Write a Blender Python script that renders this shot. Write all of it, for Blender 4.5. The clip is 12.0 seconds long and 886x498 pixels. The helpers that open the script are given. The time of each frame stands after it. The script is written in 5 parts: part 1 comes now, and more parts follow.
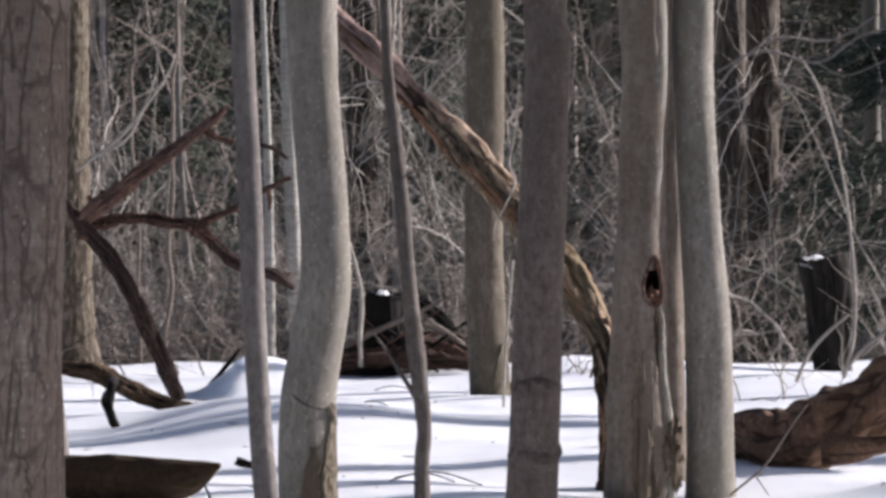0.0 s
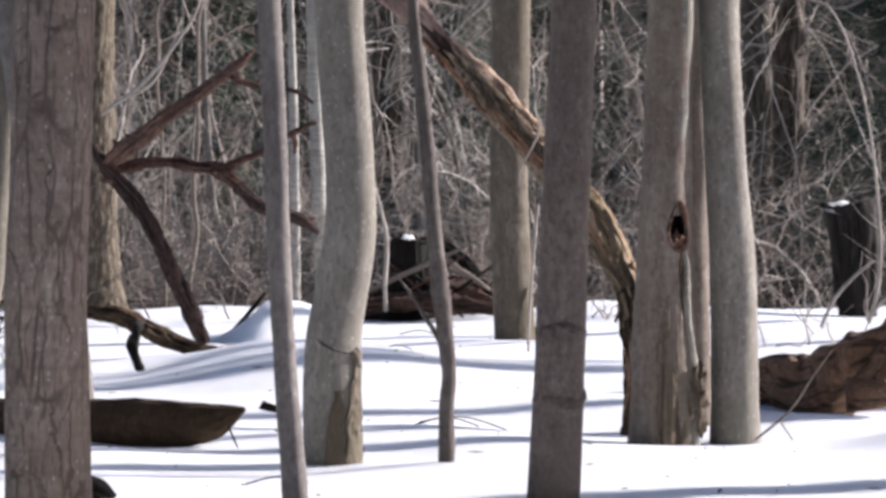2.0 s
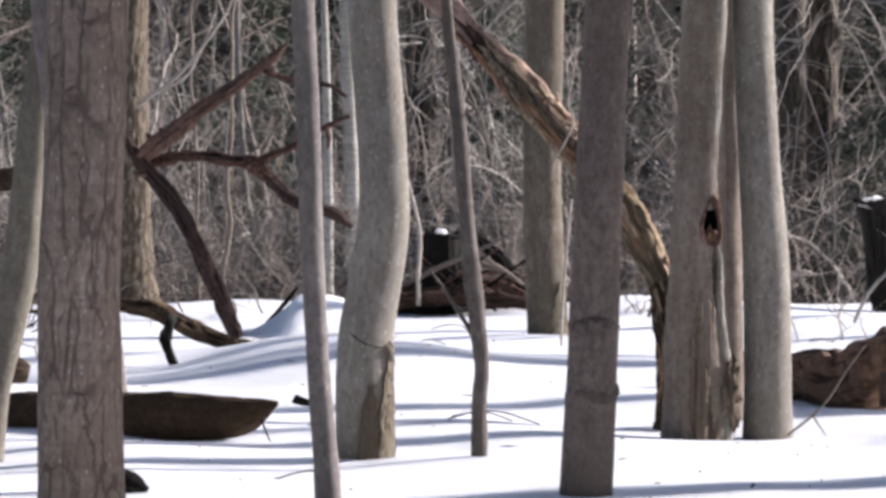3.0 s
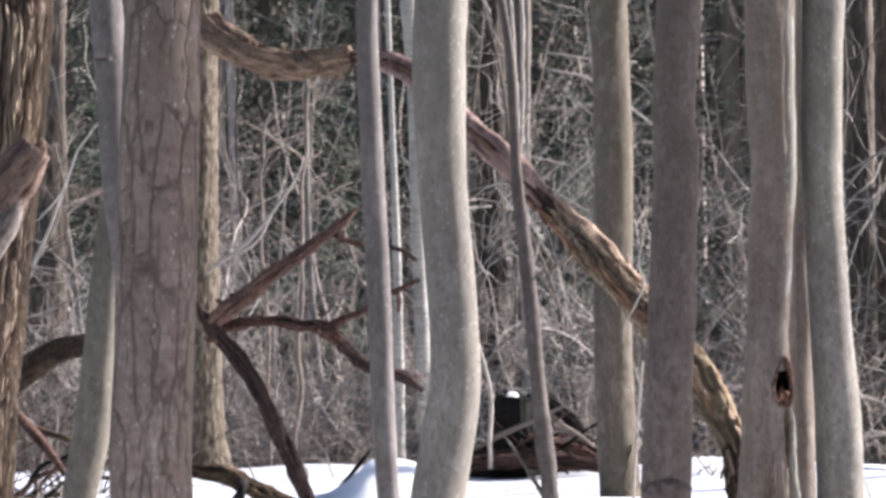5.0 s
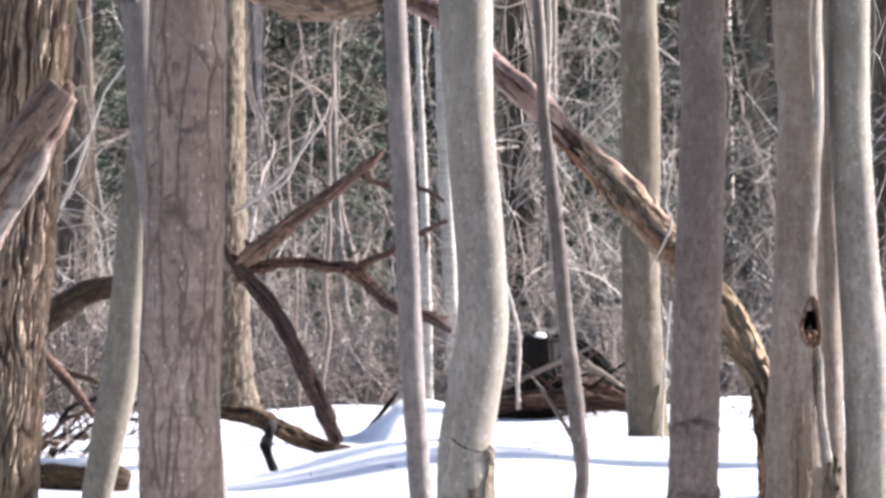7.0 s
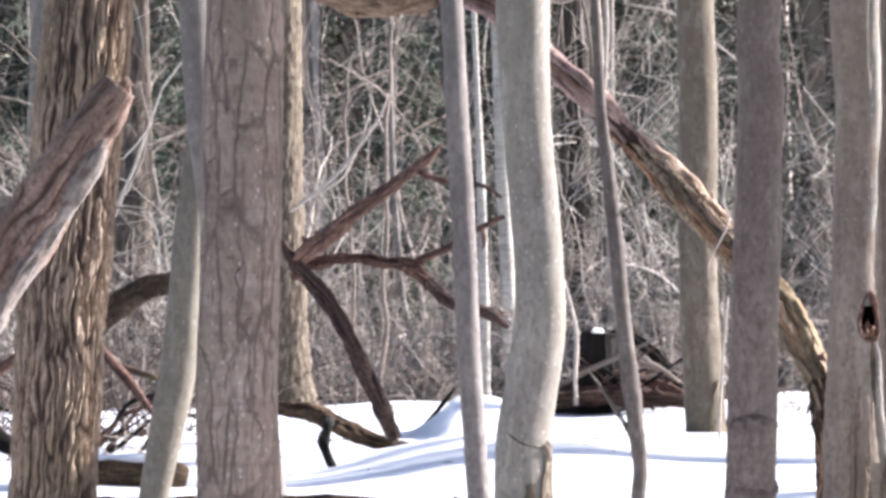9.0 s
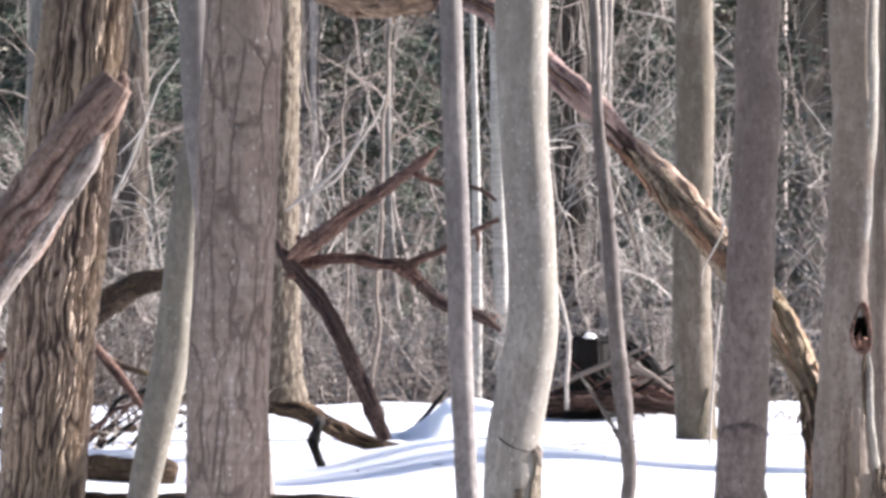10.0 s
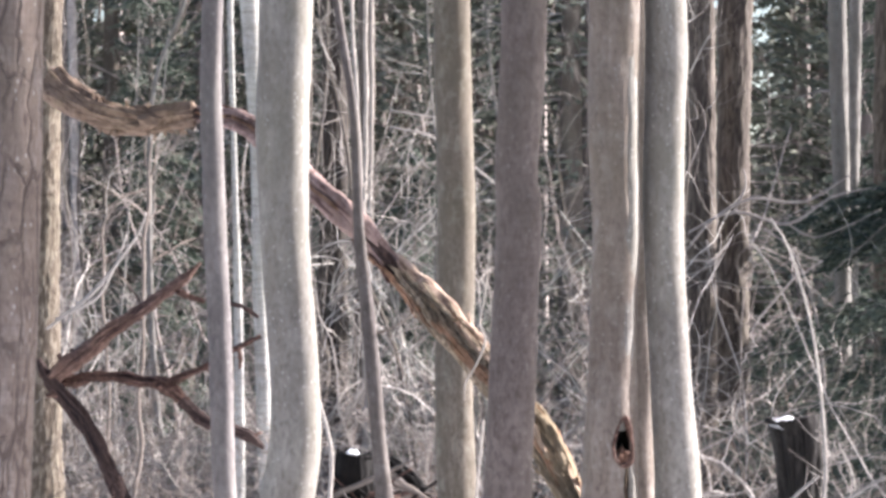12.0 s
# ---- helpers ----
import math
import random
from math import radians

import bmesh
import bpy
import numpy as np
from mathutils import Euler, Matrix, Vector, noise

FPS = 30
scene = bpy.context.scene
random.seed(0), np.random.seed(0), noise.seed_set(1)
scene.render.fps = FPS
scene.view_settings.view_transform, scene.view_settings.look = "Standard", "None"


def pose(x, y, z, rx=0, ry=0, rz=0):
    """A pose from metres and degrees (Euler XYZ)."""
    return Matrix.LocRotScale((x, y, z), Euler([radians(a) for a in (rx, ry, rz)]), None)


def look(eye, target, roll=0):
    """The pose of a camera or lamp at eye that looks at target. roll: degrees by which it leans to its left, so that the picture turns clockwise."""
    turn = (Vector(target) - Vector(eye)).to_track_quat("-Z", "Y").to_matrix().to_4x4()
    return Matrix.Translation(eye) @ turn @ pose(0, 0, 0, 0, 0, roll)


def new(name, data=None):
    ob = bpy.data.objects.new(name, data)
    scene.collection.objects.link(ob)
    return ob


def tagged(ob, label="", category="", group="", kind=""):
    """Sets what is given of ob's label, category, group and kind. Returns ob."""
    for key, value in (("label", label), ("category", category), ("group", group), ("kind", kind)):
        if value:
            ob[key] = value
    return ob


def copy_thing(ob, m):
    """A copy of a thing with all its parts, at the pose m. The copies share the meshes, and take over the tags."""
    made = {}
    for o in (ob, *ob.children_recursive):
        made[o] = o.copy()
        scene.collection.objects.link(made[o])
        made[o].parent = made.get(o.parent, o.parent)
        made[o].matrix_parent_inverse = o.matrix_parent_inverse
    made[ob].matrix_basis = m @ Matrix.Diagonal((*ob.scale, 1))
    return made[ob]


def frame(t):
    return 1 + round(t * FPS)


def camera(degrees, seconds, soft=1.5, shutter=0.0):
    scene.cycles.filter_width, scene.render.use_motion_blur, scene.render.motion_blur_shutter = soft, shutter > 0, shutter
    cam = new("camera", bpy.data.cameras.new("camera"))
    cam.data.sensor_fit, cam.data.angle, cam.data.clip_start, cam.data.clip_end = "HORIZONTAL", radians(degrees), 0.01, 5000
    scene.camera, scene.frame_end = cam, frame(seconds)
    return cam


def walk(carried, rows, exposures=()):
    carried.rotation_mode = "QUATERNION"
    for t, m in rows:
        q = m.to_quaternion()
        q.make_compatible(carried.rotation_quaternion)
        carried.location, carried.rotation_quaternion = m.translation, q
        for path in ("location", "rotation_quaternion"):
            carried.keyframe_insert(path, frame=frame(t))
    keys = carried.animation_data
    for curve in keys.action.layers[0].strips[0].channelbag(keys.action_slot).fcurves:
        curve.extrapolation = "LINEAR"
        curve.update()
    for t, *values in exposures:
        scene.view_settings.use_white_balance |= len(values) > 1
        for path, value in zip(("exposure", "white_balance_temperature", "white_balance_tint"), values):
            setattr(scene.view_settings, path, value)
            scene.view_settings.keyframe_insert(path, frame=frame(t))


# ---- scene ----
# A handheld long lens turning on the spot, eye 1.6 m above the snow.
EYE = Vector((0.0, 0.0, 1.6))
# seconds, heading to the right, pitch up, roll (degrees)
ROWS = [
    (0.0, 0.3667, -0.8305, -0.4775),
    (0.5, 0.6578, -0.9738, -0.3456),
    (1.0, 0.7898, -1.3782, -0.3557),
    (1.5, 0.1422, -1.3468, -0.3230),
    (2.0, 0.0196, -1.5813, -0.3340),
    (2.5, -0.0000, -1.6817, -0.0000),
    (3.0, -0.4303, -1.6570, -0.2247),
    (3.5, -0.9563, -0.4899, -0.7443),
    (3.7, -1.2583, -0.1712, -0.6461),
    (5.3, -1.3869, 0.5846, -0.7039),
    (5.5, -1.3674, 0.5650, -0.5514),
    (6.0, -1.2374, 0.7240, -0.3398),
    (6.5, -1.5633, 0.5752, -0.6896),
    (7.0, -1.7585, -0.2295, -0.9132),
    (9.0, -2.5376, -0.2732, -1.0065),
    (9.5, -2.7193, -0.2716, -0.7931),
    (10.0, -2.4561, -0.2448, 0.1841),
    (10.5, -2.2048, -0.2131, 0.4807),
    (11.0, -0.8945, 0.7941, 0.3136),
    (11.5, -0.3676, 1.8985, 0.2877),
    (12.0, 0.7796, 1.3354, -0.2401),
]


def aim(heading, pitch, roll):
    a, p = radians(heading), radians(pitch)
    return look(EYE, EYE + Vector((math.sin(a) * math.cos(p), math.cos(a) * math.cos(p), math.sin(p))), roll)


# seconds, stops, white balance
EXPOSURES = [(t, e + 0.39, 6320 if t < 4 else 6220, 19) for t, e in ((0.0, 0.4), (1.0, 0.65), (2.5, 0.69), (3.5, 0.66), (5.5, 1.33), (7.0, 1.62), (9.5, 1.66), (10.2, 1.62), (11.0, 1.60), (12.0, 1.78))]
cam = camera(12.0, 12.0, soft=3.4)
walk(cam, [(t, aim(h, p, r)) for t, h, p, r in ROWS], EXPOSURES)

# ---- sun and sky ----
SUN_EL, SUN_ROT = radians(26), radians(71)
world = bpy.data.worlds.new("sky")
scene.world = world
world.use_nodes = True
wn = world.node_tree
sky = wn.nodes.new("ShaderNodeTexSky")
sky.sky_type, sky.sun_disc = "NISHITA", False
sky.ozone_density = 1.6
sky.sun_elevation, sky.sun_rotation = SUN_EL, SUN_ROT
wn.links.new(sky.outputs[0], wn.nodes["Background"].inputs[0])
wn.nodes["Background"].inputs[1].default_value = 0.05
sun_way = Vector((math.sin(SUN_ROT) * math.cos(SUN_EL), math.cos(SUN_ROT) * math.cos(SUN_EL), math.sin(SUN_EL)))
sun = new("sun", bpy.data.lights.new("sun", "SUN"))
sun.data.energy, sun.data.angle, sun.data.color = 5.0, radians(0.7), (1.0, 0.975, 0.935)
sun.matrix_world = look(sun_way * 80, (0, 0, 0))


# ---- materials ----
def material(name, rough=0.85):
    m = bpy.data.materials.new(name)
    m.use_nodes = True
    n = m.node_tree.nodes
    b = n["Principled BSDF"]
    b.inputs["Roughness"].default_value = rough
    b.inputs["Specular IOR Level"].default_value = 0.2
    return m, m.node_tree, b


def add(tree, kind, **values):
    node = tree.nodes.new(kind)
    for key, value in values.items():
        node.inputs[key].default_value = value
    return node


def coords(tree, scale, kind="Object"):
    c = tree.nodes.new("ShaderNodeTexCoord")
    m = add(tree, "ShaderNodeMapping", Scale=scale)
    tree.links.new(c.outputs[kind], m.inputs["Vector"])
    return m.outputs[0]


def ramp(tree, fac, stops):
    r = tree.nodes.new("ShaderNodeValToRGB")
    e = r.color_ramp.elements
    while len(e) < len(stops):
        e.new(0.5)
    for el, (p, c) in zip(e, stops):
        el.position, el.color = p, (*c, 1) if len(c) == 3 else c
    tree.links.new(fac, r.inputs[0])
    return r.outputs[0]


def grain(tree, scale, size=1.0, detail=6, rough=0.6, warp=0.0):
    n = add(tree, "ShaderNodeTexNoise", Scale=size, Detail=detail, Roughness=rough, Distortion=warp)
    tree.links.new(coords(tree, scale), n.inputs["Vector"])
    return n.outputs[0]


def mix(tree, fac, a, b, mode="MIX"):
    m = tree.nodes.new("ShaderNodeMix")
    m.data_type, m.blend_type = "RGBA", mode
    for sock, value in ((m.inputs[0], fac), (m.inputs[6], a), (m.inputs[7], b)):
        if isinstance(value, (int, float)):
            sock.default_value = value
        elif isinstance(value, tuple):
            sock.default_value = (*value, 1)
        else:
            tree.links.new(value, sock)
    return m.outputs[2]


def bump(tree, bsdf, height, strength, distance, under=None):
    b = add(tree, "ShaderNodeBump", Strength=strength, Distance=distance)
    tree.links.new(height, b.inputs["Height"])
    if under:
        tree.links.new(under, b.inputs["Normal"])
    tree.links.new(b.outputs[0], bsdf.inputs["Normal"])
    return b.outputs[0]


def bark(name, dark, mid, pale, across=26, along=5, crack=0.5, lichen=None, relief=0.012, spots=0.0, lines=None, furrow_shade=False, plates=None, bands=0.0):
    """Bark with long cracks, blotches at hand size and, where wanted, lichen or shade painted into furrows."""
    m, t, b = material(name, 0.9)
    long = grain(t, (across, across, along), 1.0, 8, 0.62, 0.6)
    blot = grain(t, (3.1, 3.1, 1.3), 1.0, 4, 0.55)
    fine = grain(t, (90, 90, 40), 1.0, 3, 0.7)
    c = ramp(t, long, [(crack - 0.16, dark), (crack, mid), (crack + 0.22, pale)])
    c = mix(t, ramp(t, blot, [(0.35, (0, 0, 0)), (0.7, (1, 1, 1))]), c, tuple(0.55 * v for v in mid))
    c = mix(t, ramp(t, fine, [(0.4, (0, 0, 0)), (0.75, (0.45, 0.45, 0.45))]), c, pale)
    mott = grain(t, (42, 42, 22), 1.0, 3, 0.6)
    c = mix(t, ramp(t, mott, [(0.3, (0.75, 0.75, 0.75)), (0.52, (0, 0, 0))]), c, dark)
    algae = grain(t, (2.3, 2.3, 0.9), 1.0, 5, 0.6)
    c = mix(t, ramp(t, algae, [(0.42, (0, 0, 0)), (0.66, (0.6, 0.6, 0.6))]), c, (mid[0] * 0.95, mid[1] * 0.99, mid[2] * 0.88))
    streak = grain(t, (13, 13, 1.1), 1.0, 5, 0.65)
    c = mix(t, ramp(t, streak, [(0.5, (0, 0, 0)), (0.72, (0.55, 0.55, 0.55))]), c, tuple(0.6 * m_ + 0.4 * d_ for m_, d_ in zip(mid, dark)))
    if lichen:
        spot = grain(t, (11, 11, 7), 1.0, 5, 0.7)
        c = mix(t, ramp(t, spot, [(0.52, (0, 0, 0)), (0.75, (0.35, 0.35, 0.35))]), c, lichen)
    if spots:
        v = add(t, "ShaderNodeTexVoronoi", Scale=1.0)
        t.links.new(coords(t, (38, 38, 26)), v.inputs["Vector"])
        some = ramp(t, v.outputs["Color"], [(0.55, (0, 0, 0)), (0.6, (spots, spots, spots))])
        c = mix(t, mix(t, 1.0, some, ramp(t, v.outputs["Distance"], [(0.08, (1, 1, 1)), (0.3, (0, 0, 0))]), "MULTIPLY"), c, (0.6, 0.59, 0.54))
    if bands:
        b_noise = grain(t, (2.5, 2.5, 42), 1.0, 4, 0.6, 0.2)
        c = mix(t, ramp(t, b_noise, [(0.5, (0, 0, 0)), (0.72, (bands, bands, bands))]), c, dark)
    n = None
    if lines:
        cut = grain(t, lines, 1.0, 3, 0.5, 0.25)
        gap = add(t, "ShaderNodeMath")
        gap.operation, gap.inputs[1].default_value = "SUBTRACT", 0.5
        t.links.new(cut, gap.inputs[0])
        away = t.nodes.new("ShaderNodeMath")
        away.operation = "ABSOLUTE"
        t.links.new(gap.outputs[0], away.inputs[0])
        edge = ramp(t, away.outputs[0], [(0.003, (0.85, 0.85, 0.85)), (0.02, (0, 0, 0))])
        c = mix(t, edge, c, dark)
        n = bump(t, b, ramp(t, away.outputs[0], [(0.0, (0, 0, 0)), (0.05, (1, 1, 1))]), 0.9, 0.008)
    if plates:
        sx, sz, deep = plates
        wob = grain(t, (5, 5, 5), 1.0, 4, 0.6)
        add_v = t.nodes.new("ShaderNodeVectorMath")
        add_v.operation = "MULTIPLY_ADD"
        t.links.new(wob, add_v.inputs[0])
        add_v.inputs[1].default_value = (1.0, 1.0, 1.0)
        t.links.new(coords(t, (sx, sx, sz)), add_v.inputs[2])
        v = add(t, "ShaderNodeTexVoronoi", Scale=1.0)
        v.feature = "DISTANCE_TO_EDGE"
        t.links.new(add_v.outputs[0], v.inputs["Vector"])
        fade = ramp(t, grain(t, (7, 7, 2.5), 1.0, 3, 0.6), [(0.36, (0, 0, 0)), (0.56, (deep, deep, deep))])
        line = mix(t, 1.0, fade, ramp(t, v.outputs["Distance"], [(0.025, (1, 1, 1)), (0.075, (0, 0, 0))]), "MULTIPLY")
        c = mix(t, line, c, tuple(0.62 * d for d in dark))
        n = bump(t, b, ramp(t, v.outputs["Distance"], [(0.0, (0, 0, 0)), (0.12, (1, 1, 1))]), 0.7, 0.01)
    if furrow_shade:
        # Hollows between ridges go dark: furrow shade put into the bark colour.
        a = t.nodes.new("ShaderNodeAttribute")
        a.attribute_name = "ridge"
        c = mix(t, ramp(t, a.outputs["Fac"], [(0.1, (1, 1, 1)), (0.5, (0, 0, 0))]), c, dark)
    t.links.new(c, b.inputs["Base Color"])
    n = bump(t, b, long, 0.8, relief, n)
    bump(t, b, fine, 0.35, min(0.003, relief * 0.4), n)
    return m


SMOOTH = bark("grey_smooth_bark", (0.1108, 0.0955, 0.0805), (0.2156, 0.1932, 0.165), (0.3125, 0.2898, 0.2515), 14, 4, 0.42, (0.44, 0.42, 0.375), 0.002, 0.36)
SAPLING_BARK = bark("brown_sapling_bark", (0.0541, 0.0443, 0.0385), (0.1107, 0.0927, 0.082), (0.1804, 0.1558, 0.1402), 16, 8, 0.42, None, 0.003, 0.15, bands=0.2)
SMOOTH_BROWN = bark("brown_smooth_bark", (0.092, 0.070, 0.055), (0.182, 0.146, 0.117), (0.252, 0.210, 0.176), 18, 3, 0.42, (0.4, 0.37, 0.33), 0.003, 0.2, bands=0.2)
SMOOTH_DARK = bark("dark_smooth_bark", (0.0718, 0.0552, 0.0469), (0.1435, 0.1132, 0.0984), (0.241, 0.195, 0.1711), 12, 9, 0.42, None, 0.003, 0.12, bands=0.25)
RING_BARK = bark("dark_ring_bark", (0.045, 0.035, 0.03), (0.095, 0.075, 0.066), (0.19, 0.152, 0.134), 14, 14, 0.45, None, 0.006, 0.1, bands=0.3)
SMOOTH_GREY = bark("slim_grey_bark", (0.090, 0.078, 0.072), (0.172, 0.151, 0.141), (0.270, 0.242, 0.224), 14, 8, 0.42, None, 0.002, 0.2, bands=0.2)
PALE_GREY = bark("olive_grey_smooth_bark", (0.0896, 0.0773, 0.0627), (0.1702, 0.1512, 0.1221), (0.271, 0.2408, 0.1971), 14, 8, 0.42, None, 0.002, 0.2, bands=0.2)
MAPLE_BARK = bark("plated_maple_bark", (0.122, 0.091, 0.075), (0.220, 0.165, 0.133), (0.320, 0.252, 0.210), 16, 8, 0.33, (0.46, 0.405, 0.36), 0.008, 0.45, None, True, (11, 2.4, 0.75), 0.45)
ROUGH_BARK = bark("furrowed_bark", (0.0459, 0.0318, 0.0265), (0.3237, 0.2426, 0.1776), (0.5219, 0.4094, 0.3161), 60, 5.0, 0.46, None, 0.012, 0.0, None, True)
OLIVE_BARK = bark("olive_bark", (0.0583, 0.0492, 0.0342), (0.1177, 0.0953, 0.0705), (0.1858, 0.1539, 0.1197), 20, 5, 0.42, (0.34, 0.325, 0.255), 0.003)
TAN_BARK = bark("tan_flaky_bark", (0.075, 0.056, 0.039), (0.183, 0.149, 0.109), (0.280, 0.239, 0.182), 30, 7, 0.44, None, 0.012, 0.0, (22, 22, 6), True)
DEAD_RED = bark("red_brown_dead_wood", (0.018, 0.009, 0.008), (0.098, 0.052, 0.039), (0.304, 0.185, 0.139), 34, 34, 0.5, None, 0.01, 0.0, None, True)
# DEAD_RED brightened: sunlight on the upper limb is put into the colour.
DEAD_RED_LIT = bark("flaking_lit_red_wood", (0.03, 0.016, 0.014), (0.155, 0.088, 0.068), (0.36, 0.235, 0.18), 30, 30, 0.47, None, 0.012, 0.0, None, True)
# Darker dead wood: shade on lower limbs and in the split painted in.
DEAD_DARK = bark("dark_dead_wood", (0.012, 0.008, 0.008), (0.058, 0.036, 0.031), (0.21, 0.135, 0.108), 34, 34, 0.52, None, 0.01, 0.0, None, True)
DEAD_GREY = bark("weathered_dead_wood", (0.076, 0.044, 0.034), (0.233, 0.153, 0.119), (0.413, 0.323, 0.276), 40, 40, 0.47, None, 0.01, 0.0, None, True)
PINK_WOOD = bark("stripped_pink_wood", (0.10, 0.06, 0.052), (0.300, 0.198, 0.170), (0.480, 0.365, 0.325), 26, 26, 0.45, None, 0.01, 0.0, None, True)
DEAD_PALE = bark("pale_bare_wood", (0.091, 0.068, 0.058), (0.221, 0.189, 0.169), (0.358, 0.325, 0.299), 30, 30, 0.47, None, 0.012, 0.0, None, True)
FUZZY = bark("tan_fuzzy_bark", (0.085, 0.055, 0.038), (0.235, 0.160, 0.112), (0.36, 0.265, 0.195), 22, 22, 0.46, (0.17, 0.14, 0.07), 0.02, 0.0, None, True)
# Peeled tan wood, with sunlight on the arch's top put into the colour.
PEELED = bark("peeled_lit_tan_wood", (0.1788, 0.1104, 0.0744), (0.468, 0.3264, 0.234), (0.672, 0.516, 0.39), 20, 20, 0.44, None, 0.012, 0.0, None, True)
SHAGGY = bark("shaggy_tan_bark", (0.02, 0.013, 0.009), (0.30, 0.222, 0.148), (0.50, 0.405, 0.295), 34, 34, 0.47, None, 0.02, 0.0, None, True)
ROTTEN = bark("rotten_wet_wood", (0.0018, 0.0012, 0.0012), (0.0072, 0.006, 0.0042), (0.0198, 0.0138, 0.0108), 30, 18, 0.5, None, 0.02)
ROTTEN_RED = bark("rotten_red_wood", (0.012, 0.009, 0.007), (0.060, 0.033, 0.024), (0.180, 0.102, 0.075), 26, 26, 0.5, None, 0.02, 0.0, None, True)
ROTTEN_ORANGE = bark("crumbling_orange_wood", (0.05, 0.025, 0.016), (0.19, 0.1, 0.066), (0.34, 0.2, 0.14), 60, 60, 0.48, None, 0.02)
STAIN_BARK = bark("brown_decayed_bark", (0.05, 0.038, 0.028), (0.125, 0.096, 0.07), (0.205, 0.166, 0.13), 26, 6, 0.46, None, 0.01)
SCAR_WOOD = bark("brown_scar_wood", (0.0595, 0.0425, 0.0314), (0.1547, 0.1173, 0.0884), (0.255, 0.2023, 0.1581), 40, 5, 0.45, None, 0.012, 0.0, None, True)
LOG_DARK = bark("dark_mossy_branch_bark", (0.012, 0.008, 0.006), (0.07, 0.044, 0.028), (0.2, 0.135, 0.08), 30, 30, 0.5, (0.12, 0.1, 0.04), 0.02, 0.0, None, True)
LOG_BARK = bark("brown_log_bark", (0.045, 0.026, 0.017), (0.165, 0.096, 0.062), (0.36, 0.22, 0.15), 17, 17, 0.49, (0.34, 0.25, 0.2), 0.02, 0.0, None, True)
STRIP_BARK = bark("brown_strip_bark", (0.092, 0.051, 0.029), (0.284, 0.160, 0.096), (0.492, 0.293, 0.188), 24, 24, 0.48, (0.34, 0.26, 0.21), 0.02, 0.0, None, True)
WET_LOG = bark("wet_log_bark", (0.018, 0.012, 0.008), (0.053, 0.032, 0.018), (0.106, 0.069, 0.038), 9, 24, 0.46, (0.1, 0.07, 0.04), 0.012)
STUMP_BARK = bark("dark_stump_bark", (0.005, 0.004, 0.003), (0.018, 0.015, 0.012), (0.042, 0.035, 0.029), 26, 5, 0.48, None, 0.015, 0.0, None, True)
MOSSY = bark("mossy_bark", (0.012, 0.008, 0.006), (0.055, 0.036, 0.026), (0.12, 0.085, 0.055), 20, 14, 0.5, (0.17, 0.14, 0.04), 0.015)
BIRCH = bark("birch_bark", (0.1366, 0.1243, 0.103), (0.3562, 0.336, 0.3013), (0.4794, 0.4592, 0.4245), 6, 22, 0.36, None, 0.003, bands=0.75)
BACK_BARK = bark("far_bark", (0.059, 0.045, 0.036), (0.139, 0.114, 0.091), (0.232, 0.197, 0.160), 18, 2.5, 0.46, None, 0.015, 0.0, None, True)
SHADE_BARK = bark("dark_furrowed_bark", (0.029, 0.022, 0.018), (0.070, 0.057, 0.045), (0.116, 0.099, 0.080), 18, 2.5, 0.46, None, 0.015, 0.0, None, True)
PALE_BARK = bark("far_pale_bark", (0.094, 0.083, 0.070), (0.176, 0.161, 0.140), (0.270, 0.249, 0.222), 12, 5, 0.42, None, 0.006)


def twig_material(name, dark, mid, pale):
    m, t, b = material(name, 0.85)
    g = t.nodes.new("ShaderNodeNewGeometry")
    c = ramp(t, g.outputs["Random Per Island"], [(0.0, dark), (0.55, mid), (1.0, pale)])
    f = grain(t, (20, 20, 20), 1.0, 3, 0.6)
    c = mix(t, ramp(t, f, [(0.35, (0.5, 0.5, 0.5)), (0.65, (0, 0, 0))]), c, tuple(0.6 * v for v in mid))
    t.links.new(c, b.inputs["Base Color"])
    return m


TWIG = twig_material("grey_twigs", (0.124, 0.103, 0.09), (0.302, 0.262, 0.228), (0.607, 0.551, 0.496))
TWIG_TAN = twig_material("tan_twigs", (0.089, 0.061, 0.046), (0.191, 0.154, 0.125), (0.333, 0.293, 0.251))
# Darker grey twigs: the deep woods' shade is put into the colour.
TWIG_SHADED = twig_material("dark_twigs", (0.09, 0.072, 0.061), (0.212, 0.175, 0.151), (0.452, 0.391, 0.346))
TWIG_BLACK = twig_material("near_black_twigs", (0.0216, 0.0156, 0.0144), (0.0636, 0.0492, 0.0396), (0.18, 0.144, 0.1176))
TWIG_PALE = twig_material("pale_twigs", (0.152, 0.128, 0.108), (0.384, 0.337, 0.287), (0.62, 0.581, 0.507))
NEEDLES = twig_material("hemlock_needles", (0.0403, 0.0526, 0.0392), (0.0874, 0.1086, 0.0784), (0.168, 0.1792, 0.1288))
# Haze is put into this colour: paler than the hemlock needles.
HAZY_NEEDLES = twig_material("hazy_needles", (0.076, 0.084, 0.062), (0.147, 0.153, 0.112), (0.236, 0.234, 0.172))


